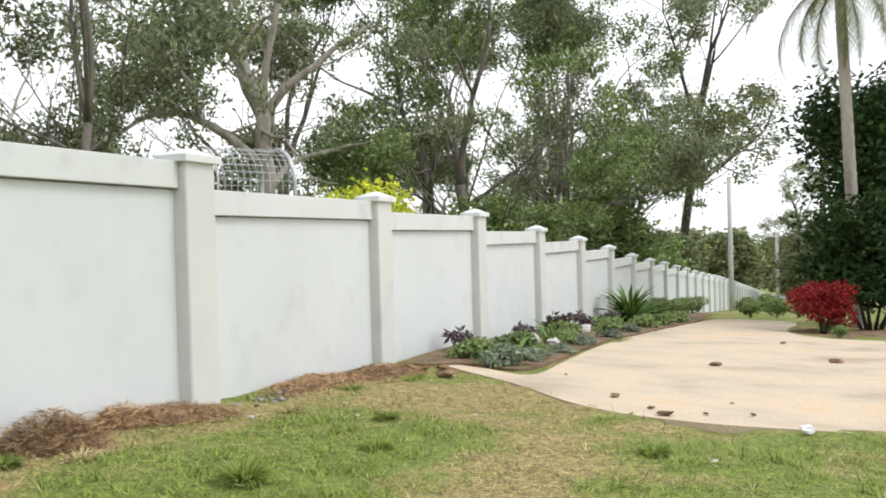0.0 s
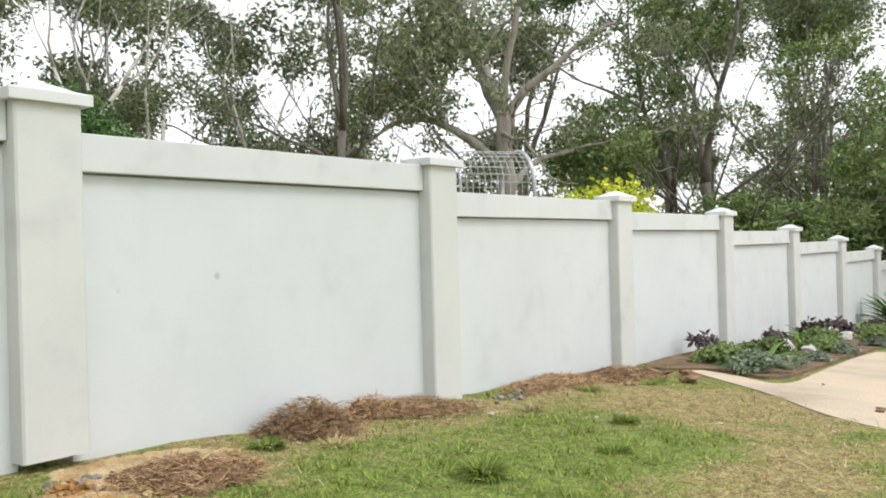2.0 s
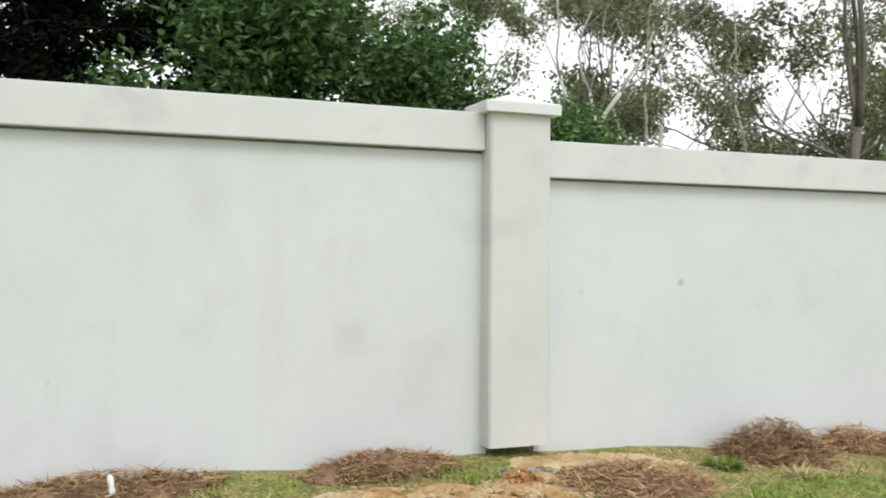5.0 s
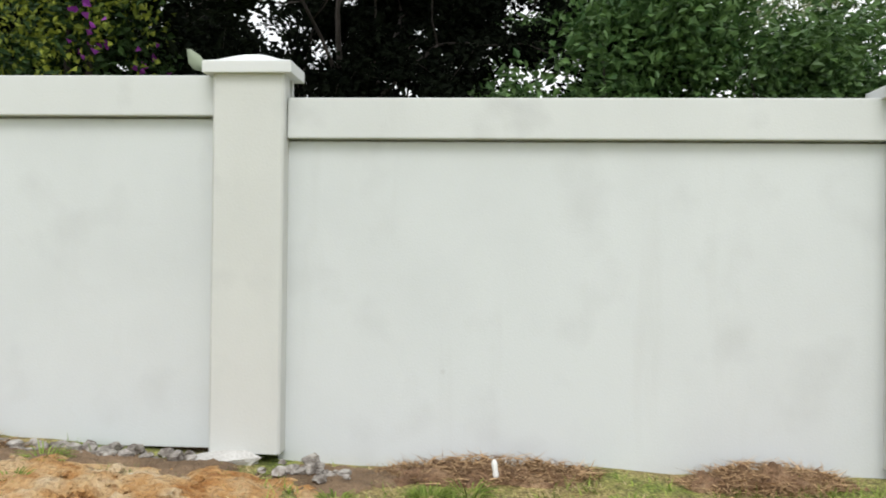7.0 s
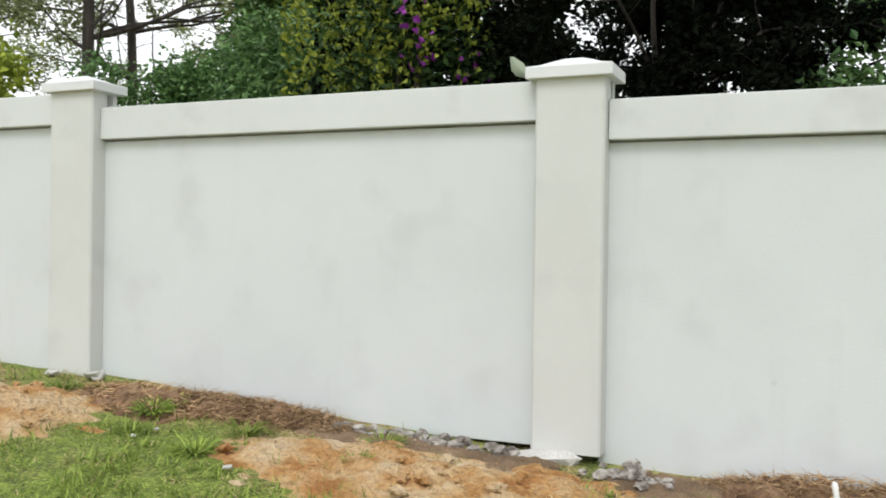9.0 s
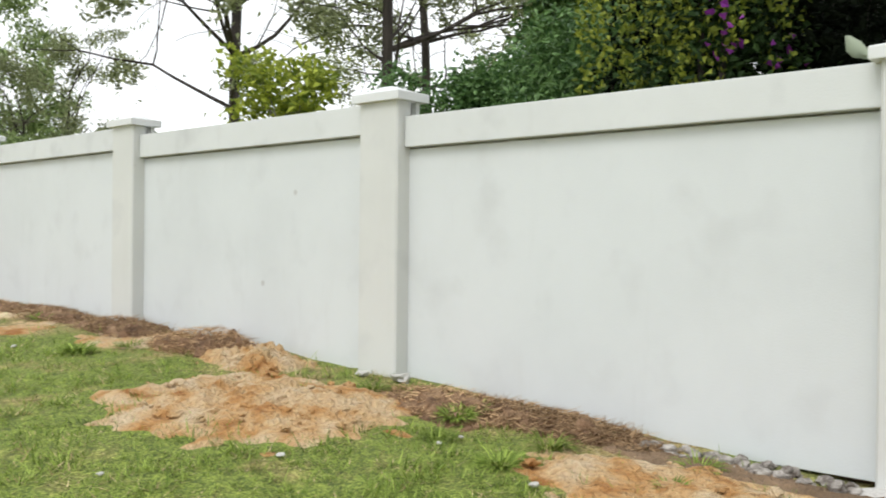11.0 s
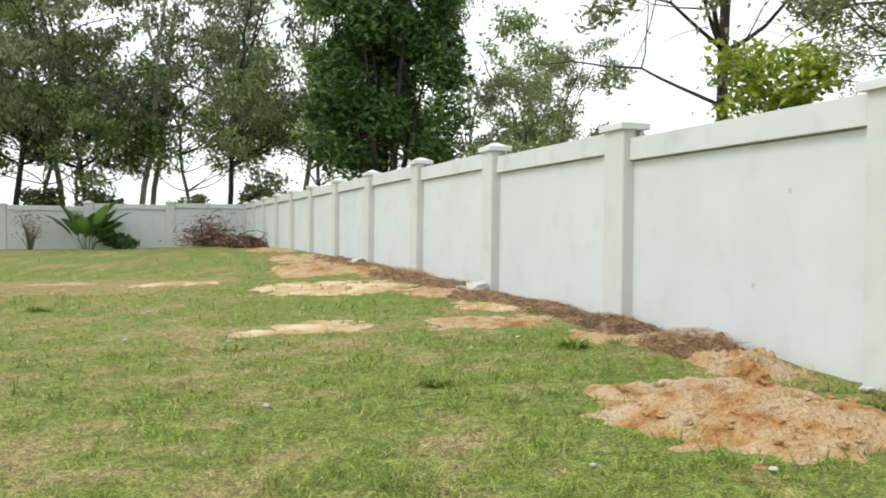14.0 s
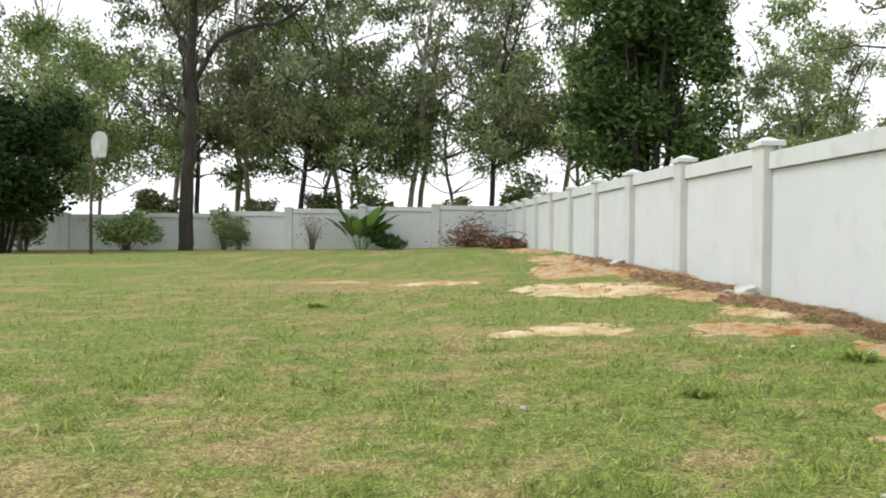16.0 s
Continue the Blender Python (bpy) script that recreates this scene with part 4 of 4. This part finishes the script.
place(strap_plant("spiky_plant", 1, STRAP, "large clump of green strap leaves in the garden bed", 150, 1.15, 0.09), 0.75, 22.2)
strap = place(strap_plant("strap_leaf_plant", 2, STRAP, "small green strap-leaf plant in the garden bed", 34, 0.5, 0.05, 0.8), 1.15, 11.6)
silver = place(shrub("groundcover", 81, SILVER, "low silvery groundcover spilling over the bed edge", (0.75, 0.7, 0.24), 800, 0.07, 0.04, 6), 1.3, 10.9)
green = place(shrub("groundcover", 82, GUM_GREEN, "low green groundcover in the garden bed", (0.75, 0.8, 0.28), 700, 0.08, 0.045, 6), 0.95, 12.3)
maroon = place(shrub("foliage_plant", 83, MAROON, "dark purple-leaved plant in the garden bed", (0.6, 0.6, 0.34), 150, 0.12, 0.05, 9, None, "plant"), 0.4, 12.0)
box_bush = place(shrub("low_bush", 84, GUM_GREEN, "rounded low green bush by the wall", (1.2, 1.2, 0.7), 1100, 0.09, 0.05, 6), 0.5, 28)
for x, y, r, s in ((1.45, 11.5, 40, 0.7), (1.5, 12.6, 90, 0.6), (1.45, 14.0, 140, 0.7), (1.5, 16.0, 70, 0.7), (1.45, 18, 200, 0.7), (1.2, 10.8, 220, 0.6)):
    again(silver, x, y, r, s)
for x, y, r, s in ((0.7, 11.3, 20, 0.9), (1.2, 13.8, 80, 0.8), (0.9, 15.2, 130, 1.0), (1.1, 17.8, 50, 1.0), (1.3, 20.4, 10, 1.0), (1.5, 22.5, 90, 1.0), (1.5, 24.5, 40, 1.0), (1.3, 26.5, 120, 1.0)):
    again(green, x, y, r, s)
for x, y, r, s in ((0.5, 14.4, 60, 0.9), (0.45, 16.4, 120, 1.2), (0.5, 18.6, 10, 1.1), (0.6, 19.9, 190, 1.1)):
    again(maroon, x, y, r, s)
for x, y, r, s in ((0.9, 14.0, 40, 0.9), (0.6, 15.6, 90, 1.1), (0.5, 19.2, 10, 1.0), (1.2, 10.9, 140, 0.8)):
    again(strap, x, y, r, s)
for x, y, r, s in ((0.6, 31, 40, 0.9), (0.5, 34, 80, 1.0), (0.5, 37.5, 120, 1.1), (2.8, 36, 0, 1.0), (3.6, 38.5, 60, 1.2), (2.2, 44, 10, 1.3), (4.4, 41, 90, 1.0), (3.2, 47, 200, 1.6), (5.2, 20.6, 30, 0.4), (5.0, 22.6, 100, 0.35)):
    again(box_bush, x, y, r, s)
for i, (x, y, s) in enumerate(((0.95, 13.0, 0.3), (1.2, 13.3, 0.2), (0.8, 17.0, 0.25), (0.6, 12.7, 0.18), (1.1, 18.6, 0.22))):
    rock("garden_rock", 530 + i, x, y, float(land(x, y)) + 0.05 + s * 0.2, (s, s * 1.0001, s * 0.6), FOOTING, "pale rock in the garden bed", "rock")

# ---- beyond the driveway ----
place(shrub("red_bush", 91, RED, "crimson-leaved bush beside the driveway", (2.0, 1.9, 1.45), 3200, 0.16, 0.06, 12, DARK_BARK, "bush", 18), 4.95, 22.6, 0, 0.8)
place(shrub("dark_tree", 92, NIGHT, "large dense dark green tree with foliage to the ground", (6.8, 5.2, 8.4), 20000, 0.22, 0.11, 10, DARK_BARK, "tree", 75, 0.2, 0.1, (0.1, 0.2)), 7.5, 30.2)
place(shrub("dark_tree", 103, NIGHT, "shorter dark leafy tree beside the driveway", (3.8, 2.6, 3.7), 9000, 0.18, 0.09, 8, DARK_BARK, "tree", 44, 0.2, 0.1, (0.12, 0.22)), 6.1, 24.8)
heap("planting_mound", 93, 7.0, 23.0, 2.6, 2.2, 0.12, MULCH, "brown mulch under the dark tree", "mulch", 0.6, 1.5)


def palm():
    root = tagged(new("palm_tree"), "tall palm with ringed grey trunk and drooping dry fronds", "palm")
    tubes = Tubes(12)
    pts, rad = [], []
    for i in range(60):
        t = i / 59
        pts.append((-0.3 * t, -0.1 * t, -0.3 + 9.5 * t))
        rad.append((0.17 - 0.03 * t) * (1.05 if i % 2 else 0.97))
    tubes.add(pts, rad, 12)
    tubes.build("trunk", PALE_BARK, root)
    crown = Vector(pts[-1])
    rng = np.random.default_rng(5)
    for i in range(15):
        a = i * 2.4
        el = rng.uniform(-0.5, 0.9)
        rib, v, f = Tubes(5), [], []
        p, line, spread = crown.copy(), [crown.copy()], Vector((-math.sin(a), math.cos(a), 0))
        L = rng.uniform(2.8, 3.6)
        for s in range(12):
            d = Vector((math.cos(a) * math.cos(el), math.sin(a) * math.cos(el), math.sin(el)))
            p = p + d * L / 12
            line.append(p.copy())
            el -= 0.17
        rib.add(line, [0.035 * (1 - 0.07 * s) for s in range(13)], 5)
        frond = rib.build("frond", PALM_LEAF, root, "drooping palm frond")
        for s in range(2, 13):
            for sub in range(4):
                for sg in (-1, 1):
                    b = line[s - 1].lerp(line[s], sub / 4)
                    d = (spread * sg * 0.8 + (line[s] - line[s - 1]).normalized() * 0.6 + Vector((0, 0, -0.55 - 0.3 * rng.random()))).normalized()
                    ll = 0.75 * math.sin(math.pi * min(1, (s + 1.5) / 14)) * rng.uniform(0.8, 1.1)
                    w = (line[s] - line[s - 1]).normalized() * 0.028
                    q = len(v)
                    v += [tuple(b - w), tuple(b + w), tuple(b + d * ll)]
                    f.append((q, q + 1, q + 2))
        tagged(mesh_object("leaflet_fringe", v, f, PALM_LEAF, frond), kind="stuff")
    return root


place(palm(), 5.95, 27.0)


def pole(name, label, h, r0, r1, arm=0.0):
    root = tagged(new(name), label, "pole")
    t = Tubes(10)
    t.add([(0, 0, -0.4), (0, 0, h * 0.5), (0, 0, h)], [r0, (r0 + r1) / 2, r1], 10)
    t.build("shaft", POLE_GREY, root)
    if arm:
        part("crossarm", box(-arm / 2, arm / 2, -0.07, 0.07, h - 0.5, h - 0.32, 0.01), POLE_GREY, root)
        for s in (-0.45, -0.25, 0.25, 0.45):
            t = Tubes(6)
            t.add([(arm * s, 0, h - 0.32), (arm * s, 0, h - 0.18)], [0.05, 0.035], 6)
            t.build("insulator", PLASTIC, root)
    else:
        t = Tubes(10)
        t.add([(0, 0, h - 0.02), (0, 0, h + 0.05)], [r1 * 1.15, r1 * 1.0], 10)
        t.build("top_cap", POLE_GREY, root)
    return root


place(pole("utility_pole", "pale grey concrete utility pole beside the wall", 8.4, 0.17, 0.13), 0.55, 60)
place(pole("power_pole", "distant power pole with a wide crossarm", 7.5, 0.2, 0.15, 4.5), 2.6, 95)

# ---- just behind the wall ----


def wire_arch(x, y, turn):
    """A tall arched cage of welded wire between two pipe hoops."""
    root = tagged(new("wire_arch"), "arched galvanised wire mesh cage showing above the wall", "wire cage")
    R, L, base = 0.55, 1.25, float(land(x, y))
    spring = 2.95 - R - base + 0.02

    def hoop(s, r, name):
        t = Tubes(8)
        pts = [(s, -R, 0), (s, -R, spring)] + [(s, -R * math.cos(a), spring + R * math.sin(a)) for a in np.linspace(0.15, math.pi - 0.15, 17)] + [(s, R, spring), (s, R, 0)]
        t.add(pts, [r] * len(pts), 8)
        t.build(name, GALV, root)

    hoop(0, 0.018, "hoop")
    hoop(L, 0.034, "hoop")
    for s in np.linspace(0.1, L - 0.1, 11):
        hoop(float(s), 0.0055, "wire_hoop")
    for a in np.linspace(0.05, math.pi - 0.05, 15):
        t = Tubes(5)
        yy, zz = -R * math.cos(a), spring + R * math.sin(a)
        t.add([(0, yy, zz), (L, yy, zz)], [0.0055, 0.0055], 5)
        t.build("wire", GALV, root)
    root.matrix_basis = pose(x, y, base, 0, 0, turn)
    return root


wire_arch(-3.75, 12.0, 60)
place(shrub("lime_bush", 94, LIME, "bright lime-green bush topping the wall", (2.6, 1.4, 3.1), 3000, 0.13, 0.08, 8, GREY_BARK, "bush", 22), -2.9, 15.4)
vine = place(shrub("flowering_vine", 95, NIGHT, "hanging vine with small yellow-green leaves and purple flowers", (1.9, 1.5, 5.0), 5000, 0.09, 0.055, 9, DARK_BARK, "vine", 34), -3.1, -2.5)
rng = np.random.default_rng(95)
drops = []
for i in range(60):
    sx, sy = rng.normal(0.35, 0.3), rng.uniform(-1.0, 1.0)
    z1, z0 = rng.uniform(2.9, 5.0), rng.uniform(1.9, 3.2)
    k = max(4, int((z1 - z0) * 38))
    drops.append(np.stack([sx + rng.normal(0, 0.05, k), sy + rng.normal(0, 0.05, k), rng.uniform(min(z0, z1), z1, k)], 1))
v, f = leaf_cards(rng, np.concatenate(drops), 0.07, 0.045, 0.6)
tagged(mesh_object("trailing_leaves", v, f, YELLOWING, vine, "trailing strands of yellow-green leaves"), kind="stuff")
rng = np.random.default_rng(96)
spots = rng.normal(0, 1, (9, 3)) * np.array([0.5, 0.45, 0.9]) + np.array([0.5, 0.3, 3.0])
pts = spots[rng.integers(0, 9, 70)] + rng.normal(0, 0.1, (70, 3))
v, f = leaf_cards(rng, pts, 0.07, 0.06, 0.1)
tagged(mesh_object("flower_spray", v, f, PURPLE, vine, "purple papery flowers"), kind="stuff")


def pad_leaf():
    root = tagged(new("broad_leaf_plant"), "pale green broad-leaved plant leaning out beside the post", "plant")
    t = Tubes(6)
    t.add([(0, 0, 0), (0.0, 0.03, 1.2), (0.02, 0.02, 1.95)], [0.03, 0.025, 0.015], 6)
    t.build("stalk", STRAP, root)
    v, f = [], []
    for s in range(9):
        u = s / 8
        w = 0.035 * math.sin(math.pi * (0.12 + 0.85 * u)) + 0.02 * math.sin(9 * u)
        c = Vector((0.02, 0.02 - 0.24 * u, 1.93 + 0.26 * u + 0.03 * math.sin(6 * u)))
        v += [tuple(c + Vector((-0.02, -w, -w * 0.6))), tuple(c + Vector((0.02, 0, 0))), tuple(c + Vector((-0.02, w, w * 0.6)))]
    for s in range(8):
        b = s * 3
        f += [(b, b + 1, b + 4, b + 3), (b + 1, b + 2, b + 5, b + 4)]
    mesh_object("leaf", v, f, SILVER, root, "pale green broad leaf", True)
    return root


place(pad_leaf(), -0.32, -0.22)

# ---- at the end wall ----


def big_leaf_plant():
    root = tagged(new("giant_leaf_plant"), "clump of large paddle-shaped green leaves before the end wall", "plant")
    rng = np.random.default_rng(8)
    for i in range(30):
        a, L = rng.uniform(0, 6.28), rng.uniform(1.4, 2.6)
        el = rng.uniform(0.85, 1.5)
        p = Vector((0.25 * math.cos(a), 0.25 * math.sin(a), 0))
        side = Vector((-math.sin(a), math.cos(a), 0))
        v, f = [], []
        for s in range(11):
            t = s / 10
            w = 0.03 if t < 0.4 else 0.03 + 0.46 * math.sin(math.pi * min(1, (t - 0.4) / 0.6)) ** 0.8
            d = Vector((math.cos(a) * math.cos(el), math.sin(a) * math.cos(el), math.sin(el)))
            up = side.cross(d)
            v += [tuple(p - side * w / 2 - up * w * 0.15), tuple(p), tuple(p + side * w / 2 - up * w * 0.15)]
            p = p + d * L / 10
            el -= 0.03 + 0.1 * t
        for s in range(10):
            b = s * 3
            f += [(b, b + 1, b + 4, b + 3), (b + 1, b + 2, b + 5, b + 4)]
        mesh_object("leaf", v, f, DENSE if i % 6 else STRAP, root, "", True)
    return root


place(big_leaf_plant(), 6.7, -39.6, 0, 1.0)
place(shrub("low_shrub", 97, DENSE, "dark green shrub beside the giant leaves", (2.2, 1.6, 0.9), 1500, 0.16, 0.09, 8), 5.6, -39.4)
shrub_round = place(shrub("round_shrub", 98, OLIVE, "grey-green rounded shrub before the end wall", (1.9, 1.7, 1.5), 2200, 0.12, 0.05, 12), 12.1, -39.6)
place(shrub("leafy_shrub", 99, GUM_GREEN, "sprawling leafy shrub with pale green leaves", (3.4, 2.2, 1.8), 2600, 0.2, 0.1, 14), 16.9, -38.5)
place(shrub("leafy_shrub", 100, GUM_GREEN, "young shrub with pale green leaves", (1.2, 1.0, 2.2), 350, 0.2, 0.1, 8), 12.9, -40.0)
place(shrub("twiggy_shrub", 101, TWIG, "nearly bare twiggy brown shrub", (1.3, 1.1, 1.7), 400, 0.1, 0.03, 26), 8.9, -39.8)
again(shrub_round, 20.5, -37, 60, 1.5)
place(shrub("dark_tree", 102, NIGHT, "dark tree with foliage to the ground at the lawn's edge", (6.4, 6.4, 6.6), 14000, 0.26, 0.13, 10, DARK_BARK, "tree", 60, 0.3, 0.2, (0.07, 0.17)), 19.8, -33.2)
again(far_green, 20.5, -36.5, 70, 0.72)


def brush_pile(seed, x, y, rx, ry, h, n, label):
    rng = np.random.default_rng(seed)
    root = tagged(new("brush_pile"), label, "brush pile")
    for i in range(n):
        a = rng.uniform(0, 6.28)
        c = Vector((rng.normal(0, rx * 0.4), rng.normal(0, ry * 0.4), 0))
        c.z = h * rng.uniform(0.1, 0.7) * math.exp(-(c.x / rx) ** 2 - (c.y / ry) ** 2)
        L = rng.uniform(0.6, 1.9)
        d = Vector((math.cos(a), math.sin(a), rng.normal(0.1, 0.35))).normalized()
        arc = rng.uniform(0.0, 0.35)
        t = Tubes(5)
        r = rng.uniform(0.008, 0.03)
        pts = [c + d * L * (u - 0.5) + Vector((0, 0, arc * (1 - (2 * u - 1) ** 2))) for u in np.linspace(0, 1, 6)]
        pts = [Vector((p.x, p.y, max(p.z, 0.02))) for p in pts]
        t.add(pts, [r * (1 - 0.12 * k) for k in range(6)], 5)
        t.build("branch", DARK_BARK if i % 3 else BARE_WOOD, root)
    m = 1400
    c = rng.normal(0, 1, (m, 3)) * np.array([rx * 0.5, ry * 0.5, h * 0.25])
    c[:, 2] = np.abs(c[:, 2]) + 0.03
    v, f = leaf_cards(rng, c, 0.2, 0.06, 0.2)
    mesh_object("dead_leaves", v, f, TWIG, root, "brown withered leaves")
    return place(root, x, y)


brush_pile(1, 1.7, -39.0, 1.1, 0.8, 2.0, 46, "heap of cut branches and withered brown leaves in the corner")
brush_pile(2, 0.75, -33.5, 0.7, 0.6, 0.6, 22, "uprooted dark stump and roots by the wall")


def fan_board(half, tall):
    """A board with a straight foot and a rounded top."""
    ring = [(-half * 0.8, -tall / 2), (half * 0.8, -tall / 2), (half, -tall * 0.1)] + [(half * math.cos(a), tall * (0.1 + 0.4 * math.sin(a))) for a in np.linspace(0.1, math.pi - 0.1, 11)] + [(-half, -tall * 0.1)]
    bm = bmesh.new()
    face = bm.faces.new([bm.verts.new((x, -0.02, z)) for x, z in ring])
    ext = bmesh.ops.extrude_face_region(bm, geom=[face])
    for v in ext["geom"]:
        if isinstance(v, bmesh.types.BMVert):
            v.co.y += 0.04
    bmesh.ops.recalc_face_normals(bm, faces=bm.faces[:])
    return bm


def hoop_stand():
    root = tagged(new("basketball_hoop"), "old basketball hoop with faded white backboard on a dark pole", "basketball hoop")
    t = Tubes(8)
    t.add([(0, 0, -0.1), (0, 0, 2.6), (-0.1, 0.12, 3.05), (-0.35, 0.4, 3.3)], [0.06, 0.055, 0.05, 0.045], 8)
    t.build("pole", RUSTY, root)
    b = part("backboard", fan_board(0.4, 0.92), BOARD, root, "faded white fan-shaped backboard")
    b.matrix_basis = pose(-0.45, 0.45, 3.9, 0, 0, -30)
    t = Tubes(6)
    t.add([(-0.6 + 0.25 * math.cos(a), 0.7 + 0.25 * math.sin(a), 3.3) for a in np.linspace(0, 6.28, 17)], [0.012] * 17, 6)
    t.build("rim", RUSTY, root)
    t = Tubes(6)
    t.add([(-0.1, 0.1, 3.0), (-0.4, 0.43, 3.6)], [0.025, 0.025], 6)
    t.build("brace", RUSTY, root)
    return root


place(hoop_stand(), 15.95, -31.8)

# ---- grass ----


def inside_drive(x, y):
    return (y > 7.9 + 0.0 * x and x > 2.9 and y < 33) or (y > 10.6 - 0.95 * (x - 0.5) and x > 0.5 and y < 45 and x < 4.4)


def bare_soil(x, y):
    return any(abs(x - e[0]) < 1.5 * e[2] and abs(y - e[1]) < 1.5 * e[3] and cover(x, y, *e[:4], (200 + i) * 1.37) > 0.42 for i, e in enumerate(EARTH))


def blades(name, seed, rings, want_dry, mat, label, tall):
    rng = np.random.default_rng(seed)
    P, S = [], []
    for r0, r1, n, size in rings:
        r = np.sqrt(rng.uniform(r0 * r0, r1 * r1, n))
        a = rng.uniform(0, 2 * np.pi, n)
        xs, ys = 4.4 + r * np.cos(a), 1.0 + r * np.sin(a)
        for x, y in zip(xs, ys):
            if x < 0.06 or (x > 5.5 and y > -1.2 * (x - 4.4) and y < 1.2 * (x - 4.4)) or inside_drive(x, y) or bare_soil(x, y):
                continue
            if rng.random() > 0.55 + 1.3 * noise.noise(Vector((x * 8, y * 8, 7))) + 0.7 * noise.noise(Vector((x * 2.7, y * 2.7, 8))):
                continue
            d = dryness(x, y) + rng.normal(0, 0.13)
            if (rng.random() < 0.2 + 0.7 * min(1, max(0, d - 0.2) / 0.6)) != want_dry or (want_dry and rng.random() < 0.3):
                continue
            P.append((x, y, height(x, y)))
            clump = 1.0 + 0.9 * noise.noise(Vector((x * 2.6, y * 2.6, 2))) + 0.7 * noise.noise(Vector((x * 7, y * 7, 4)))
            S.append(size * max(0.35, clump) * (1.0 if want_dry else 1.2 - 0.5 * d) * rng.uniform(0.6, 1.4))
    P, S = np.array(P), np.array(S)
    n = len(P)
    th = rng.uniform(0, 6.28, n)
    el = rng.uniform(0.05, 0.6, n) if want_dry else rng.uniform(0.15, 1.0, n)
    L = (tall * S)[:, None]
    d = np.stack([np.cos(th) * np.cos(el), np.sin(th) * np.cos(el), np.sin(el)], 1) * L
    w = np.stack([-np.sin(th), np.cos(th), np.zeros(n)], 1) * (0.0013 + 0.0013 * S[:, None])
    v = np.stack([P - w, P + w, P + d], 1).reshape(-1, 3)
    ob = mesh_object(name, v, np.arange(3 * n).reshape(-1, 3), mat)
    return tagged(ob, label, "grass", "", "stuff")


RINGS = [(1.9, 4.5, 230000, 1.1), (4.5, 8, 300000, 1.25), (8, 14, 200000, 1.6), (14, 26, 80000, 2.2)]
blades("grass", 1, RINGS, False, BLADE, "short green lawn grass", 0.046)
blades("dry_grass", 2, RINGS, True, DRY_BLADE, "short dry straw-coloured lawn grass", 0.042)
tr = np.random.default_rng(13)
for i in range(26):
    x, y = float(tr.uniform(0.3, 0.95)), float(tr.uniform(-9, 9.5))
    place(strap_plant("grass_tuft", 640 + i, BLADE if i % 3 else DRY_BLADE, "tuft of grass at the foot of the wall" if i % 3 else "dry straw-coloured tuft at the foot of the wall", 90, float(tr.uniform(0.07, 0.13)), 0.006, 0.8, "grass tuft"), x, y)
for i, (x, y, k) in enumerate(((1.75, 4.85, 1.3), (3.6, 6.6, 0.8), (2.0, 5.9, 0.7), (1.0, -1.6, 1.0), (0.5, -2.3, 0.9), (0.6, 1.9, 0.8), (0.45, 4.5, 0.8), (1.6, 6.9, 0.7), (1.1, -5.6, 1.2), (2.6, -4.6, 0.8), (5.6, -10.5, 1.0), (0.5, 1.0, 0.7))):
    place(strap_plant("grass_tuft", 600 + i, BLADE, "taller green tuft of grass in the lawn", 260, 0.12 * k, 0.007, 0.8, "grass tuft"), x, y, 0, 1.0)
